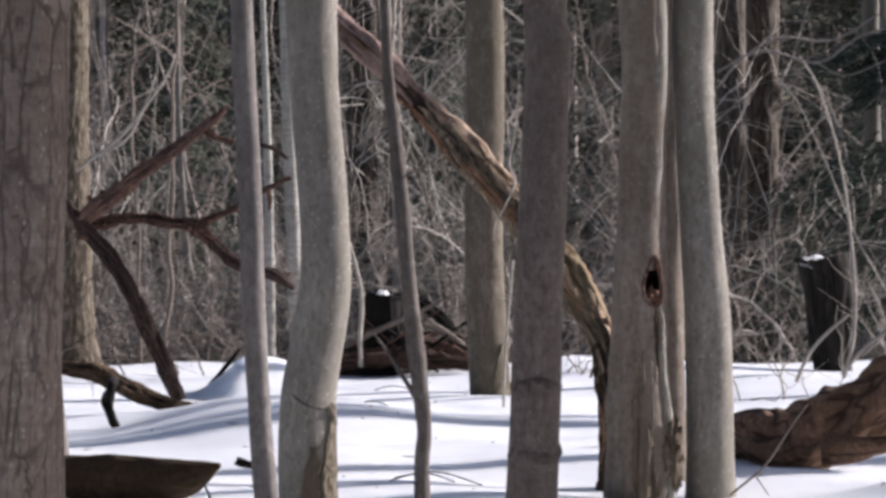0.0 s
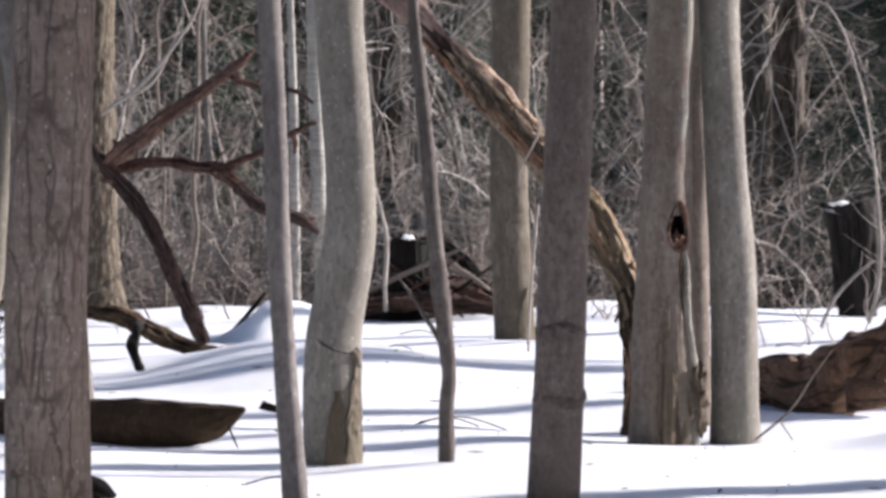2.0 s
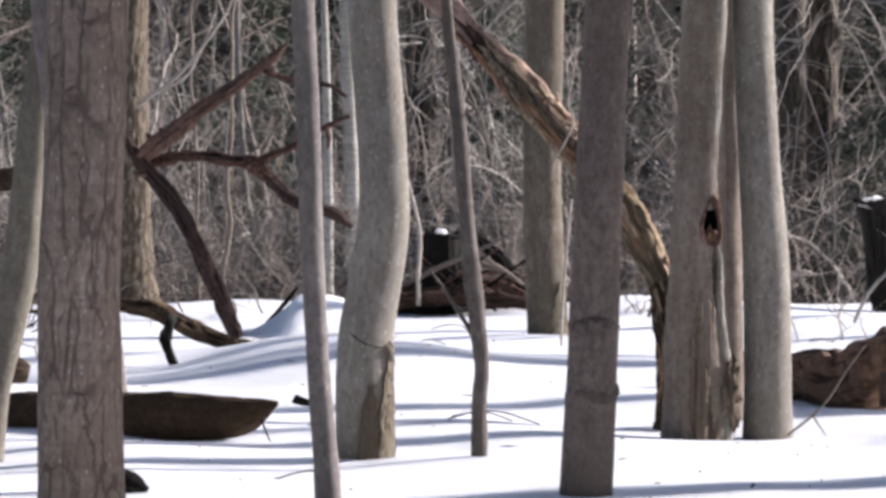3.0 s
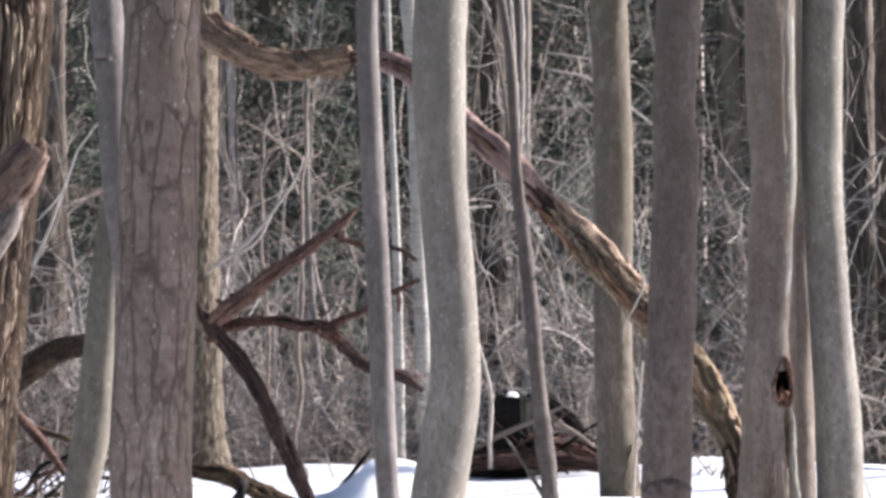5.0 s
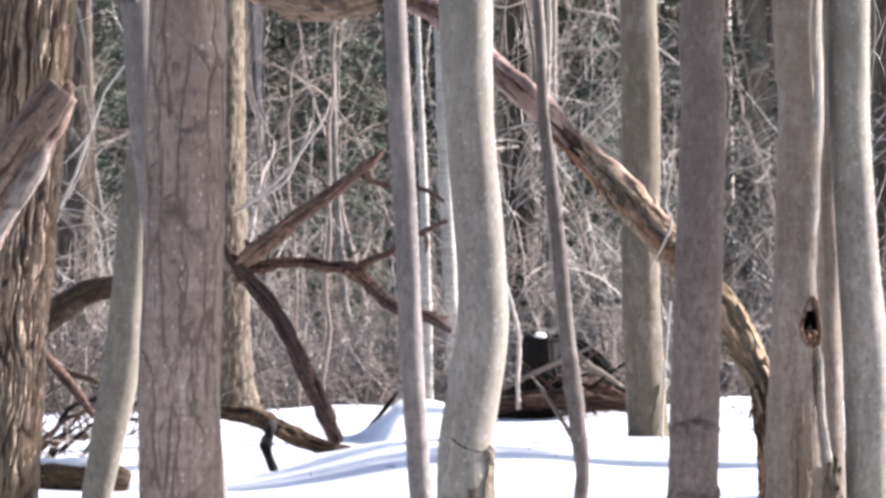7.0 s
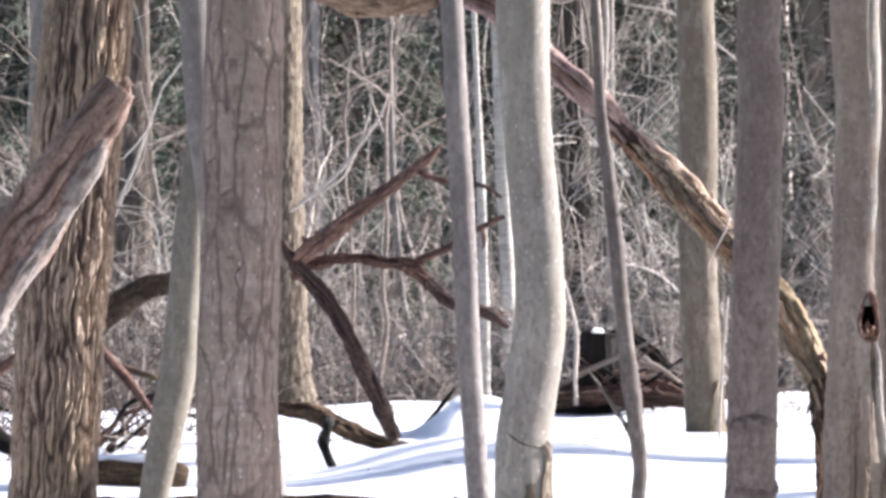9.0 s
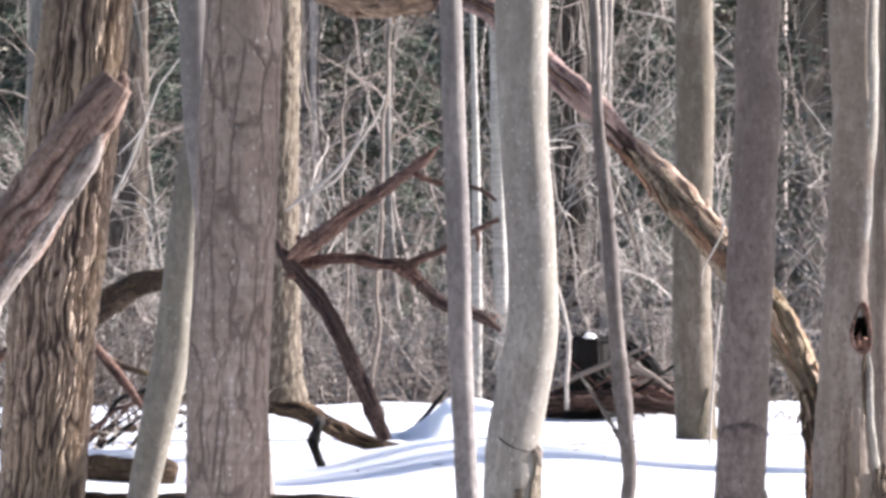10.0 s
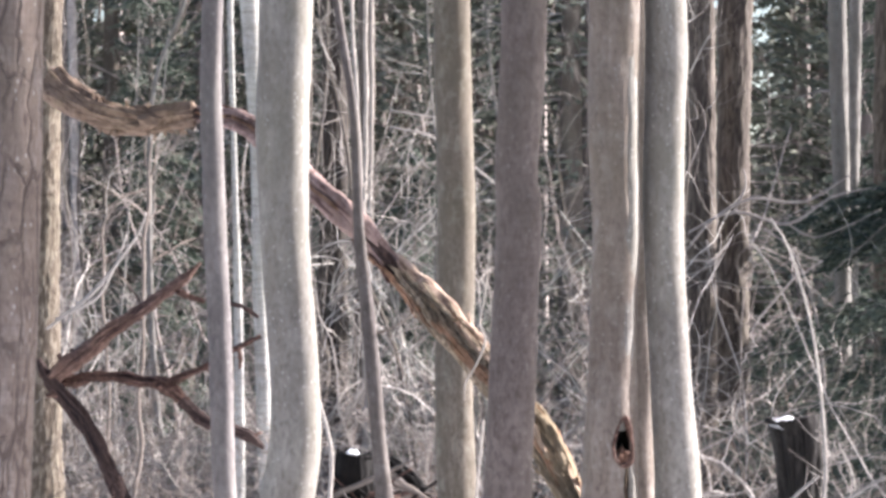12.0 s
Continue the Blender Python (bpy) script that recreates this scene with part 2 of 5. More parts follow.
def snow_material():
    m, t, b = material("snow", 0.55)
    soft = grain(t, (1.6, 1.6, 1.6), 1.0, 5, 0.55)
    fine = grain(t, (55, 55, 55), 1.0, 4, 0.7)
    fleck = grain(t, (9, 9, 9), 1.0, 8, 0.75)
    c = ramp(t, soft, [(0.3, (0.69, 0.708, 0.74)), (0.7, (0.765, 0.778, 0.80))])
    c = mix(t, ramp(t, fleck, [(0.72, (0, 0, 0)), (0.8, (0.5, 0.5, 0.5))]), c, (0.34, 0.29, 0.24))
    t.links.new(c, b.inputs["Base Color"])
    b.inputs["Specular IOR Level"].default_value = 0.3
    b.inputs["Subsurface Weight"].default_value = 1.0
    b.inputs["Subsurface Radius"].default_value = (1.0, 1.04, 1.12)
    b.inputs["Subsurface Scale"].default_value = 0.45
    n = bump(t, b, soft, 0.6, 0.08)
    bump(t, b, fine, 0.5, 0.01, n)
    return m


SNOW = snow_material()


# ---- building helpers ----
def spline(nodes, step):
    """Points and radii along a smooth line through the nodes (x, y, z, radius), about step apart."""
    p = np.array(nodes, float)
    p = np.vstack([2 * p[0] - p[1], p, 2 * p[-1] - p[-2]])
    p[0, 3], p[-1, 3] = p[1, 3], p[-2, 3]
    out = []
    for i in range(1, len(p) - 2):
        k = max(2, int(np.linalg.norm(p[i + 1, :3] - p[i, :3]) / step))
        u = (np.arange(k) / k)[:, None]
        a, b, c, d = p[i - 1], p[i], p[i + 1], p[i + 2]
        out.append(0.5 * (2 * b + (c - a) * u + (2 * a - 5 * b + 4 * c - d) * u ** 2 + (3 * b - a - 3 * c + d) * u ** 3))
    out.append(p[-2][None])
    out = np.vstack(out)
    out[:, 3] = np.maximum(out[:, 3], 0.0015)
    return out


def tube(nodes, sides=16, step=0.08, rough=0.0, ridges=0.0, count=9, seed=0, smooth=True, caps=True, grainy=2.3, cells=None):
    """Verts and faces of a round limb along a line. rough: lumps; ridges: lengthwise ridges of that share of the radius."""
    q = spline(nodes, step) if smooth else np.array(nodes, float)
    n = len(q)
    tan = np.gradient(q[:, :3], axis=0)
    tan /= np.linalg.norm(tan, axis=1)[:, None] + 1e-9
    ref = np.array((0.0, -1.0, 0.0)) if abs(tan[0][1]) < 0.9 else np.array((1.0, 0.0, 0.0))
    u = np.cross(tan, ref)
    u /= np.linalg.norm(u, axis=1)[:, None] + 1e-9
    v = np.cross(tan, u)
    ang = np.linspace(0, 2 * np.pi, sides, endpoint=False)
    rad = np.repeat(q[:, 3:4], sides, 1)
    high = np.ones_like(rad)
    if rough or ridges:
        fine = min(6.0, max(1.0, 0.1 / q[:, 3].mean()))
        run = np.concatenate([[0], np.cumsum(np.linalg.norm(np.diff(q[:, :3], axis=0), axis=1))])
        for i in range(n):
            for j in range(sides):
                ca, sa = math.cos(ang[j]), math.sin(ang[j])
                f = 1.0
                if rough:
                    f += rough * noise.noise((ca * 1.2 + seed * 7.3, sa * 1.2, run[i] * 2.2 * fine)) * 2
                    f += 0.4 * rough * noise.noise((ca * 3.5, sa * 3.5 + seed * 3.1, run[i] * 7.0 * fine)) * 2
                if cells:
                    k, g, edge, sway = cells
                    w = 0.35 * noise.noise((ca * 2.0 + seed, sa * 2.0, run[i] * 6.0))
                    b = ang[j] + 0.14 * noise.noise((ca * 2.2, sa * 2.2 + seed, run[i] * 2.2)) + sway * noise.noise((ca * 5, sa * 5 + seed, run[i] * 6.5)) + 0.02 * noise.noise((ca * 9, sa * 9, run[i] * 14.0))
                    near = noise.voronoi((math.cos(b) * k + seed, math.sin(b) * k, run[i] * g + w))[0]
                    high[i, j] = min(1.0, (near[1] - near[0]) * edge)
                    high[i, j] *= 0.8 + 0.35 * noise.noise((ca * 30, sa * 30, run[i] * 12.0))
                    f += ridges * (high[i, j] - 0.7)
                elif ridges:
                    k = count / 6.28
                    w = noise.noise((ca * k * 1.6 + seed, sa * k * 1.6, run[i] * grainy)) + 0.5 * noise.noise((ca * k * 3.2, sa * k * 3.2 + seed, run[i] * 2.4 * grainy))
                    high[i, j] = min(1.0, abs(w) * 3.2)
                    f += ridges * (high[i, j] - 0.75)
                rad[i, j] *= f
    ring = q[:, None, :3] + rad[..., None] * (np.cos(ang)[None, :, None] * u[:, None] + np.sin(ang)[None, :, None] * v[:, None])
    verts = ring.reshape(-1, 3)
    i, j = np.meshgrid(np.arange(n - 1), np.arange(sides), indexing="ij")
    k = (j + 1) % sides
    faces = np.stack([i * sides + j, i * sides + k, (i + 1) * sides + k, (i + 1) * sides + j], -1).reshape(-1, 4).tolist()
    if caps:
        faces += [list(range(sides))[::-1], [(n - 1) * sides + s for s in range(sides)]]
    return (verts, faces, high.ravel()) if ridges else (verts, faces)


def joined(pieces):
    """Several verts-and-faces pairs as one."""
    vs, fs, hs, at = [], [], [], 0
    for v, f, *h in pieces:
        vs.append(np.asarray(v))
        hs.append(h[0] if h else np.ones(len(v)))
        fs += [[a + at for a in face] for face in f]
        at += len(v)
    return np.vstack(vs), fs, np.concatenate(hs)


def mesh_of(name, shape, mat, shade=True):
    v, f, *high = shape
    me = bpy.data.meshes.new(name)
    me.from_pydata(np.asarray(v).tolist(), [], f)
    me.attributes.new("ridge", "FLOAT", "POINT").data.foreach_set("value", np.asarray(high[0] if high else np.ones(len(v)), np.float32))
    me.materials.append(mat)
    if shade:
        me.polygons.foreach_set("use_smooth", [True] * len(me.polygons))
    me.update()
    return me


def thing(name, at, label, category, group="", kind=""):
    """An empty at the base of a thing, to parent its parts."""
    ob = tagged(new(name), label, category, group, kind)
    ob.location = at
    ob.empty_display_size = 0.1
    return ob


def world_place(ob):
    p = Vector((0, 0, 0))
    while ob:
        p, ob = p + ob.location, ob.parent
    return p


def part(name, shape, mat, parent, label="", shade=True):
    """One mesh object under a thing; the shape is given in world coordinates."""
    ob = new(name, mesh_of(name, (np.asarray(shape[0]) - np.array(world_place(parent)), *shape[1:]), mat, shade))
    ob.parent = parent
    return tagged(ob, label)


def solid(name, shape, mat, label, category, group="", kind="", shade=True):
    """A thing that is one mesh, its origin at its lowest point."""
    v = np.asarray(shape[0])
    at = np.array((v[:, 0].mean(), v[:, 1].mean(), v[:, 2].min()))
    ob = new(name, mesh_of(name, (v - at, *shape[1:]), mat, shade))
    ob.location = at
    return tagged(ob, label, category, group, kind)


def bumpy(centre, size, seed=0, lumps=0.15, rings=14, sides=20, freq=1.6):
    """A rounded lump of the given half-sizes."""
    v, f = [], []
    for i in range(rings + 1):
        a = math.pi * i / rings
        for j in range(sides):
            b = 2 * math.pi * j / sides
            d = Vector((math.sin(a) * math.cos(b), math.sin(a) * math.sin(b), math.cos(a)))
            k = 1 + lumps * 2 * noise.noise(d * freq + Vector((seed * 5.1, 0, 0)))
            v.append((centre[0] + d.x * size[0] * k, centre[1] + d.y * size[1] * k, centre[2] + d.z * size[2] * k))
    for i in range(rings):
        for j in range(sides):
            k = (j + 1) % sides
            f.append([i * sides + j, (i + 1) * sides + j, (i + 1) * sides + k, i * sides + k])
    return np.array(v), f


# ---- ground ----
HILLS = [  # x, y, half-widths, height
    (-0.9, 28.3, 1.1, 1.5, 0.21), (0.6, 30.5, 1.6, 0.9, 0.05), (3.3, 21.2, 0.9, 0.8, 0.34), (2.3, 36.0, 1.2, 1.2, 0.08),
    (1.3, 36.8, 0.5, 0.8, 0.12), (-1.25, 33.3, 0.35, 0.5, 0.1), (0.35, 36.6, 0.5, 0.7, 0.05), (-3.4, 31.0, 1.2, 1.5, -0.06), (-0.4, 20.35, 0.6, 0.45, 0.04), (1.35, 22.15, 0.7, 0.4, -0.05), (2.7, 24.3, 1.1, 0.8, -0.08), (-1.7, 21.75, 0.75, 0.35, -0.05), (-2.05, 28.3, 0.4, 0.7, -0.1), (-0.2, 24.6, 2.2, 1.0, 0.03),
]


def ground_z(x, y):
    z = 0.0
    for hx, hy, sx, sy, h in HILLS:
        z += h * math.exp(-((x - hx) / sx) ** 2 - ((y - hy) / sy) ** 2)
    near = math.exp(-((y - 24) / 40) ** 2 - (x / 40) ** 2)
    z += 0.05 * noise.noise((x * 0.55, y * 0.4, 3.0)) + 0.05 * near * noise.noise((x * 0.75, y * 0.6, 6.0)) + 0.012 * near * noise.noise((x * 2.1, y * 1.3, 9.0))
    far = max(0.0, y - 38.0)
    z -= 8.0 * (1 - math.exp(-(far / 70) ** 1.25))
    return z


def spread(inner, step, outer, grow=1.25):
    xs, d = [0.0], step
    while xs[-1] < outer:
        xs.append(xs[-1] + d)
        if xs[-1] > inner:
            d *= grow
    return xs


def ground():
    half = spread(5.5, 0.08, 3500)
    xs = [-x for x in half[:0:-1]] + half
    ys = [24 + y for y in ([-s for s in spread(9, 0.1, 3500)[:0:-1]] + spread(15, 0.1, 3500))]
    v = [(x, y, ground_z(x, y)) for y in ys for x in xs]
    w = len(xs)
    f = [[j * w + i, j * w + i + 1, (j + 1) * w + i + 1, (j + 1) * w + i] for j in range(len(ys) - 1) for i in range(w - 1)]
    ob = new("ground", mesh_of("ground", (np.array(v), f), SNOW))
    tagged(ob, "deep soft snow cover with low drifts over a forest floor", "snow", "", "structure")


ground()


# ---- trees ----
def branching(start, way, length, radius, level, rng, out, sides=5, droop=0.0):
    """Bare branches: a limb and its forks, appended to out."""
    nodes, p, d, k = [], np.array(start, float), np.array(way, float), 5
    for i in range(k + 1):
        nodes.append((*p, radius * (1 - 0.8 * i / k)))
        d = d + rng.normal(0, 0.16, 3) + np.array((0, 0, 0.05 - droop))
        d /= np.linalg.norm(d)
        p = p + d * length / k
    out.append(tube(nodes, sides, length / 8, smooth=False, caps=False))
    if level > 0:
        for i in range(1, k + 1):
            for side in range(2):
                if rng.random() < 0.8:
                    w = d + rng.normal(0, 0.75, 3)
                    w /= np.linalg.norm(w)
                    branching(nodes[i][:3], w, length * rng.uniform(0.4, 0.65), nodes[i][3] * 0.6, level - 1, rng, out, max(3, sides - 1), droop)


def full_height(nodes, height, rng):
    """The spine carried down into the ground and up to the tree's full height."""
    nodes = [tuple(n) for n in nodes]
    x, y, z, r = nodes[0]
    dx = (nodes[1][0] - x) / max(0.1, nodes[1][2] - z)
    z0 = ground_z(x, y)
    if z > z0 + 0.12:
        x, z = x - dx * 0.6 * (z - z0), z0
        nodes.insert(0, (x, y, z, r * 1.08))
    nodes.insert(0, (x - dx * 0.3, y, z0 - 0.35, r * 1.12))
    x, y, z, r = nodes[-1]
    a = nodes[-2]
    dx = 0.5 * (x - a[0]) / (z - a[2])
    h0, top = z, []
    for i in range(1, 6):
        u = i / 5
        x, y = x + dx * (height - h0) / 5 + rng.normal(0, 0.06), y + rng.normal(0, 0.1)
        dx *= 0.6
        top.append((x, y, h0 + (height - h0) * u, r * (1 - 0.85 * u)))
    return nodes + top


def tree(name, nodes, height, mat, label, category="tree", group="", sides=28, step=0.06, rough=0.04, ridges=0.0, count=9, seed=1, limbs=9, crown_mat=None, limb_from=0.45, hole=None, grainy=2.3, cells=None, flat=False):
    rng = np.random.default_rng(seed)
    line = full_height(nodes, height, rng)
    x, y = line[1][:2]
    ob = thing(name, (x, y, ground_z(x, y)), label, category, group)
    low = [n for n in line if n[2] < min(6.5, 0.62 * height)]
    cut = len(low)
    lower = tube(line[:cut + 1], sides, step, rough, ridges, count, seed, grainy=grainy, cells=cells)
    if hole:
        c, hw, hh = hole
        mid = lower[0][np.array([f[0] for f in lower[1]])]
        lower = (lower[0], [f for f, p in zip(lower[1], mid) if p[1] > y or ((p[0] - c[0]) / hw) ** 2 + ((p[2] - c[2]) / hh) ** 2 > 1], *lower[2:])
    part("trunk", joined([lower, tube(line[cut:], max(8, sides // 6), 0.5, rough, 0, 9, seed)]), mat, ob, shade=not flat)
    out = []
    top = spline(line[cut - 1:], 0.4)
    for i in range(limbs):
        q = top[int(len(top) * (limb_from + (0.97 - limb_from) * i / limbs))]
        a = rng.uniform(0, 6.28)
        branching(q[:3], (math.cos(a) * 0.8, math.sin(a) * 0.8, 0.7), rng.uniform(1.6, 3.0) * height / 14, max(0.012, q[3] * 0.5), 2, rng, out)
    if out:
        part("crown", joined(out), crown_mat or TWIG, ob, "bare winter crown of fine branches")
    return ob


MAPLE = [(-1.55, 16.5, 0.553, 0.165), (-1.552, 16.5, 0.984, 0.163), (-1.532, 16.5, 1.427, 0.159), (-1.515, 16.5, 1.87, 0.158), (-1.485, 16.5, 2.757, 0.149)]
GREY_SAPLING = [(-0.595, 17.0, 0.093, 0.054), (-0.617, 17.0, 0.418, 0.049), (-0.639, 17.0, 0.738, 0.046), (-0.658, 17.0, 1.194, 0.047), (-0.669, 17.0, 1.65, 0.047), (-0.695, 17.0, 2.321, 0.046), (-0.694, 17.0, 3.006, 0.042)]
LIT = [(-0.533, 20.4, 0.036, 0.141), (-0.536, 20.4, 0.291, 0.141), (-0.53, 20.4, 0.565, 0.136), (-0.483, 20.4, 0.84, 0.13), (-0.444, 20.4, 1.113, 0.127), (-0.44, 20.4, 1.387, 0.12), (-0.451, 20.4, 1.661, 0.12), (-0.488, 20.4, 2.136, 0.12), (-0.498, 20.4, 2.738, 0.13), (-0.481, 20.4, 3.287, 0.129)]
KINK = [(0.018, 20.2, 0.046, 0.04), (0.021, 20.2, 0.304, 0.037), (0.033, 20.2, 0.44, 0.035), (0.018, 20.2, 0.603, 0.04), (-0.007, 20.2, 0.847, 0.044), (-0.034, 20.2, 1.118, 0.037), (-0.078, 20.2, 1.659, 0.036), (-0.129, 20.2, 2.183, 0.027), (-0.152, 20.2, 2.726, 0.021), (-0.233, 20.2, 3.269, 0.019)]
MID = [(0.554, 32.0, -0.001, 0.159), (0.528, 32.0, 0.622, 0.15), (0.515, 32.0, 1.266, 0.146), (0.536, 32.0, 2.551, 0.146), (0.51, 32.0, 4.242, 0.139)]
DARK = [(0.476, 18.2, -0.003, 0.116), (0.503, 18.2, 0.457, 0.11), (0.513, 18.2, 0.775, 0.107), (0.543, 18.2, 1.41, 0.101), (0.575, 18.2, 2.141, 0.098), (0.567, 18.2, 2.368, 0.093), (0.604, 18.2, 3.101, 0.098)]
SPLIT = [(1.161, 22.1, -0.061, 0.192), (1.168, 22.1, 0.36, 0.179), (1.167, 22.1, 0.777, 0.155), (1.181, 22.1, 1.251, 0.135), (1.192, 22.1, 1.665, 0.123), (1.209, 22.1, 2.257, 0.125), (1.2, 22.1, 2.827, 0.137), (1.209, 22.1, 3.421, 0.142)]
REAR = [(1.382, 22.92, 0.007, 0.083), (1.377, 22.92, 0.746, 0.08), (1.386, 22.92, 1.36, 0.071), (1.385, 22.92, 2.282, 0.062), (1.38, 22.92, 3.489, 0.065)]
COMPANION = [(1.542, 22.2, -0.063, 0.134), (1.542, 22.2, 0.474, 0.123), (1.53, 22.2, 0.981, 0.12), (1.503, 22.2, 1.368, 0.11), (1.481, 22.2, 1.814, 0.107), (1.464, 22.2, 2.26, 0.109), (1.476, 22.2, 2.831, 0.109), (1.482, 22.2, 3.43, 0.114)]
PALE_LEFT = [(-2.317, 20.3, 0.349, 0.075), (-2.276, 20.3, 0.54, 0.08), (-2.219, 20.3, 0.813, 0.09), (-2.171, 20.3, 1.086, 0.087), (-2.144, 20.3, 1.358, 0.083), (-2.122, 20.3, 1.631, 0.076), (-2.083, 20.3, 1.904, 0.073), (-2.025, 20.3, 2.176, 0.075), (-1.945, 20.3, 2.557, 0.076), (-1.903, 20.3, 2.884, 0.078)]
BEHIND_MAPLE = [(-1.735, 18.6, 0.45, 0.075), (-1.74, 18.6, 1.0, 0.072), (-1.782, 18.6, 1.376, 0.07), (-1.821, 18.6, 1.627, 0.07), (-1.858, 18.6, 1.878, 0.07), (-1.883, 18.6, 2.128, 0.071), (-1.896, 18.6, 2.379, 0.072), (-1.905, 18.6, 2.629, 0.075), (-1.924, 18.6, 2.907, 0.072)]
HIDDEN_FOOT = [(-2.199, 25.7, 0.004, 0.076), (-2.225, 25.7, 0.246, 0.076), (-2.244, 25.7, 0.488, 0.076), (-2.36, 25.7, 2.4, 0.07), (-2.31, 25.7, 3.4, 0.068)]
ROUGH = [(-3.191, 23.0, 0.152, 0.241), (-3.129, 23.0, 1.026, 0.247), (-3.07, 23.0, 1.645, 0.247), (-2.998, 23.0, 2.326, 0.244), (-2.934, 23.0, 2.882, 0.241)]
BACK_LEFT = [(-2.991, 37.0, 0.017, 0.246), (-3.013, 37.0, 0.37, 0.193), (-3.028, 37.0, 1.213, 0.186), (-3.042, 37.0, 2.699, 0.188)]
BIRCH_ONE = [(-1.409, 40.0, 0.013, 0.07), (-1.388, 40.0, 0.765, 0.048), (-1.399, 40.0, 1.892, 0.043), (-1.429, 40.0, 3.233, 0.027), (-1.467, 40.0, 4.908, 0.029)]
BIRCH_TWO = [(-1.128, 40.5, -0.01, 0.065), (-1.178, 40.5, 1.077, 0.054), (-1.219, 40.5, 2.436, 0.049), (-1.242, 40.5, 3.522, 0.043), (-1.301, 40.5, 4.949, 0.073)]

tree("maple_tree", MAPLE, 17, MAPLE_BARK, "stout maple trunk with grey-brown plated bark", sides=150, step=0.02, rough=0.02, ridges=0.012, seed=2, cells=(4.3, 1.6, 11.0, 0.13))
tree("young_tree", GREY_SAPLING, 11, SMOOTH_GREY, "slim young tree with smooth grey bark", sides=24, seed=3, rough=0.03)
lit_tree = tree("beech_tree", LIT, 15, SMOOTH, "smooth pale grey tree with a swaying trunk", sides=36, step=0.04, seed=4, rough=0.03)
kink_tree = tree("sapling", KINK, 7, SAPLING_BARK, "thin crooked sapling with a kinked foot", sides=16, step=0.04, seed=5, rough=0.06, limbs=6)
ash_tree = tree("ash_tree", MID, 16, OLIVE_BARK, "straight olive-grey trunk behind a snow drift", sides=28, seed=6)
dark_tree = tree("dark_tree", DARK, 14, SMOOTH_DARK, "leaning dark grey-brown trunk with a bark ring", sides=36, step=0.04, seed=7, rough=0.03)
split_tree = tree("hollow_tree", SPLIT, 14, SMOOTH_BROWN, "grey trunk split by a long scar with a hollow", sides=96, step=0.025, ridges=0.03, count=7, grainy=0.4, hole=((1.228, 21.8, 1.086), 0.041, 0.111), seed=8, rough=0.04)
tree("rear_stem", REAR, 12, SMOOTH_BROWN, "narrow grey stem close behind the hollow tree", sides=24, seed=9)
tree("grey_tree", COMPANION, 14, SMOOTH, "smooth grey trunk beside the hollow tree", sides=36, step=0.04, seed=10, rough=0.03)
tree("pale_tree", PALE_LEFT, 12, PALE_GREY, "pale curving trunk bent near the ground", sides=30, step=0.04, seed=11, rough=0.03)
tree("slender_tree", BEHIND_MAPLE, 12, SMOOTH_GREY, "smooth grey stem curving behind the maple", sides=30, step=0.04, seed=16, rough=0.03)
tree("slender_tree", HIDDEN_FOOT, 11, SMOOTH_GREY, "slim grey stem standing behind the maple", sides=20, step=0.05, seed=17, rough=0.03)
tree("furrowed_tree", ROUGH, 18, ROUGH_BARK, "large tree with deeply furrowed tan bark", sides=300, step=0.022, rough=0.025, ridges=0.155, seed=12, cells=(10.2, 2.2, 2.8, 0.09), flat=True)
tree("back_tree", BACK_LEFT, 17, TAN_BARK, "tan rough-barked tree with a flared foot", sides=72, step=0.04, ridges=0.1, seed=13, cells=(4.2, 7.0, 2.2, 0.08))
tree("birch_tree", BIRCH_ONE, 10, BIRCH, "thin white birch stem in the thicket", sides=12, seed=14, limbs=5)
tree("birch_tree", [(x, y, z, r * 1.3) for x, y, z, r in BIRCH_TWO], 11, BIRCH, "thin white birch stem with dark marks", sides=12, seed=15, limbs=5)

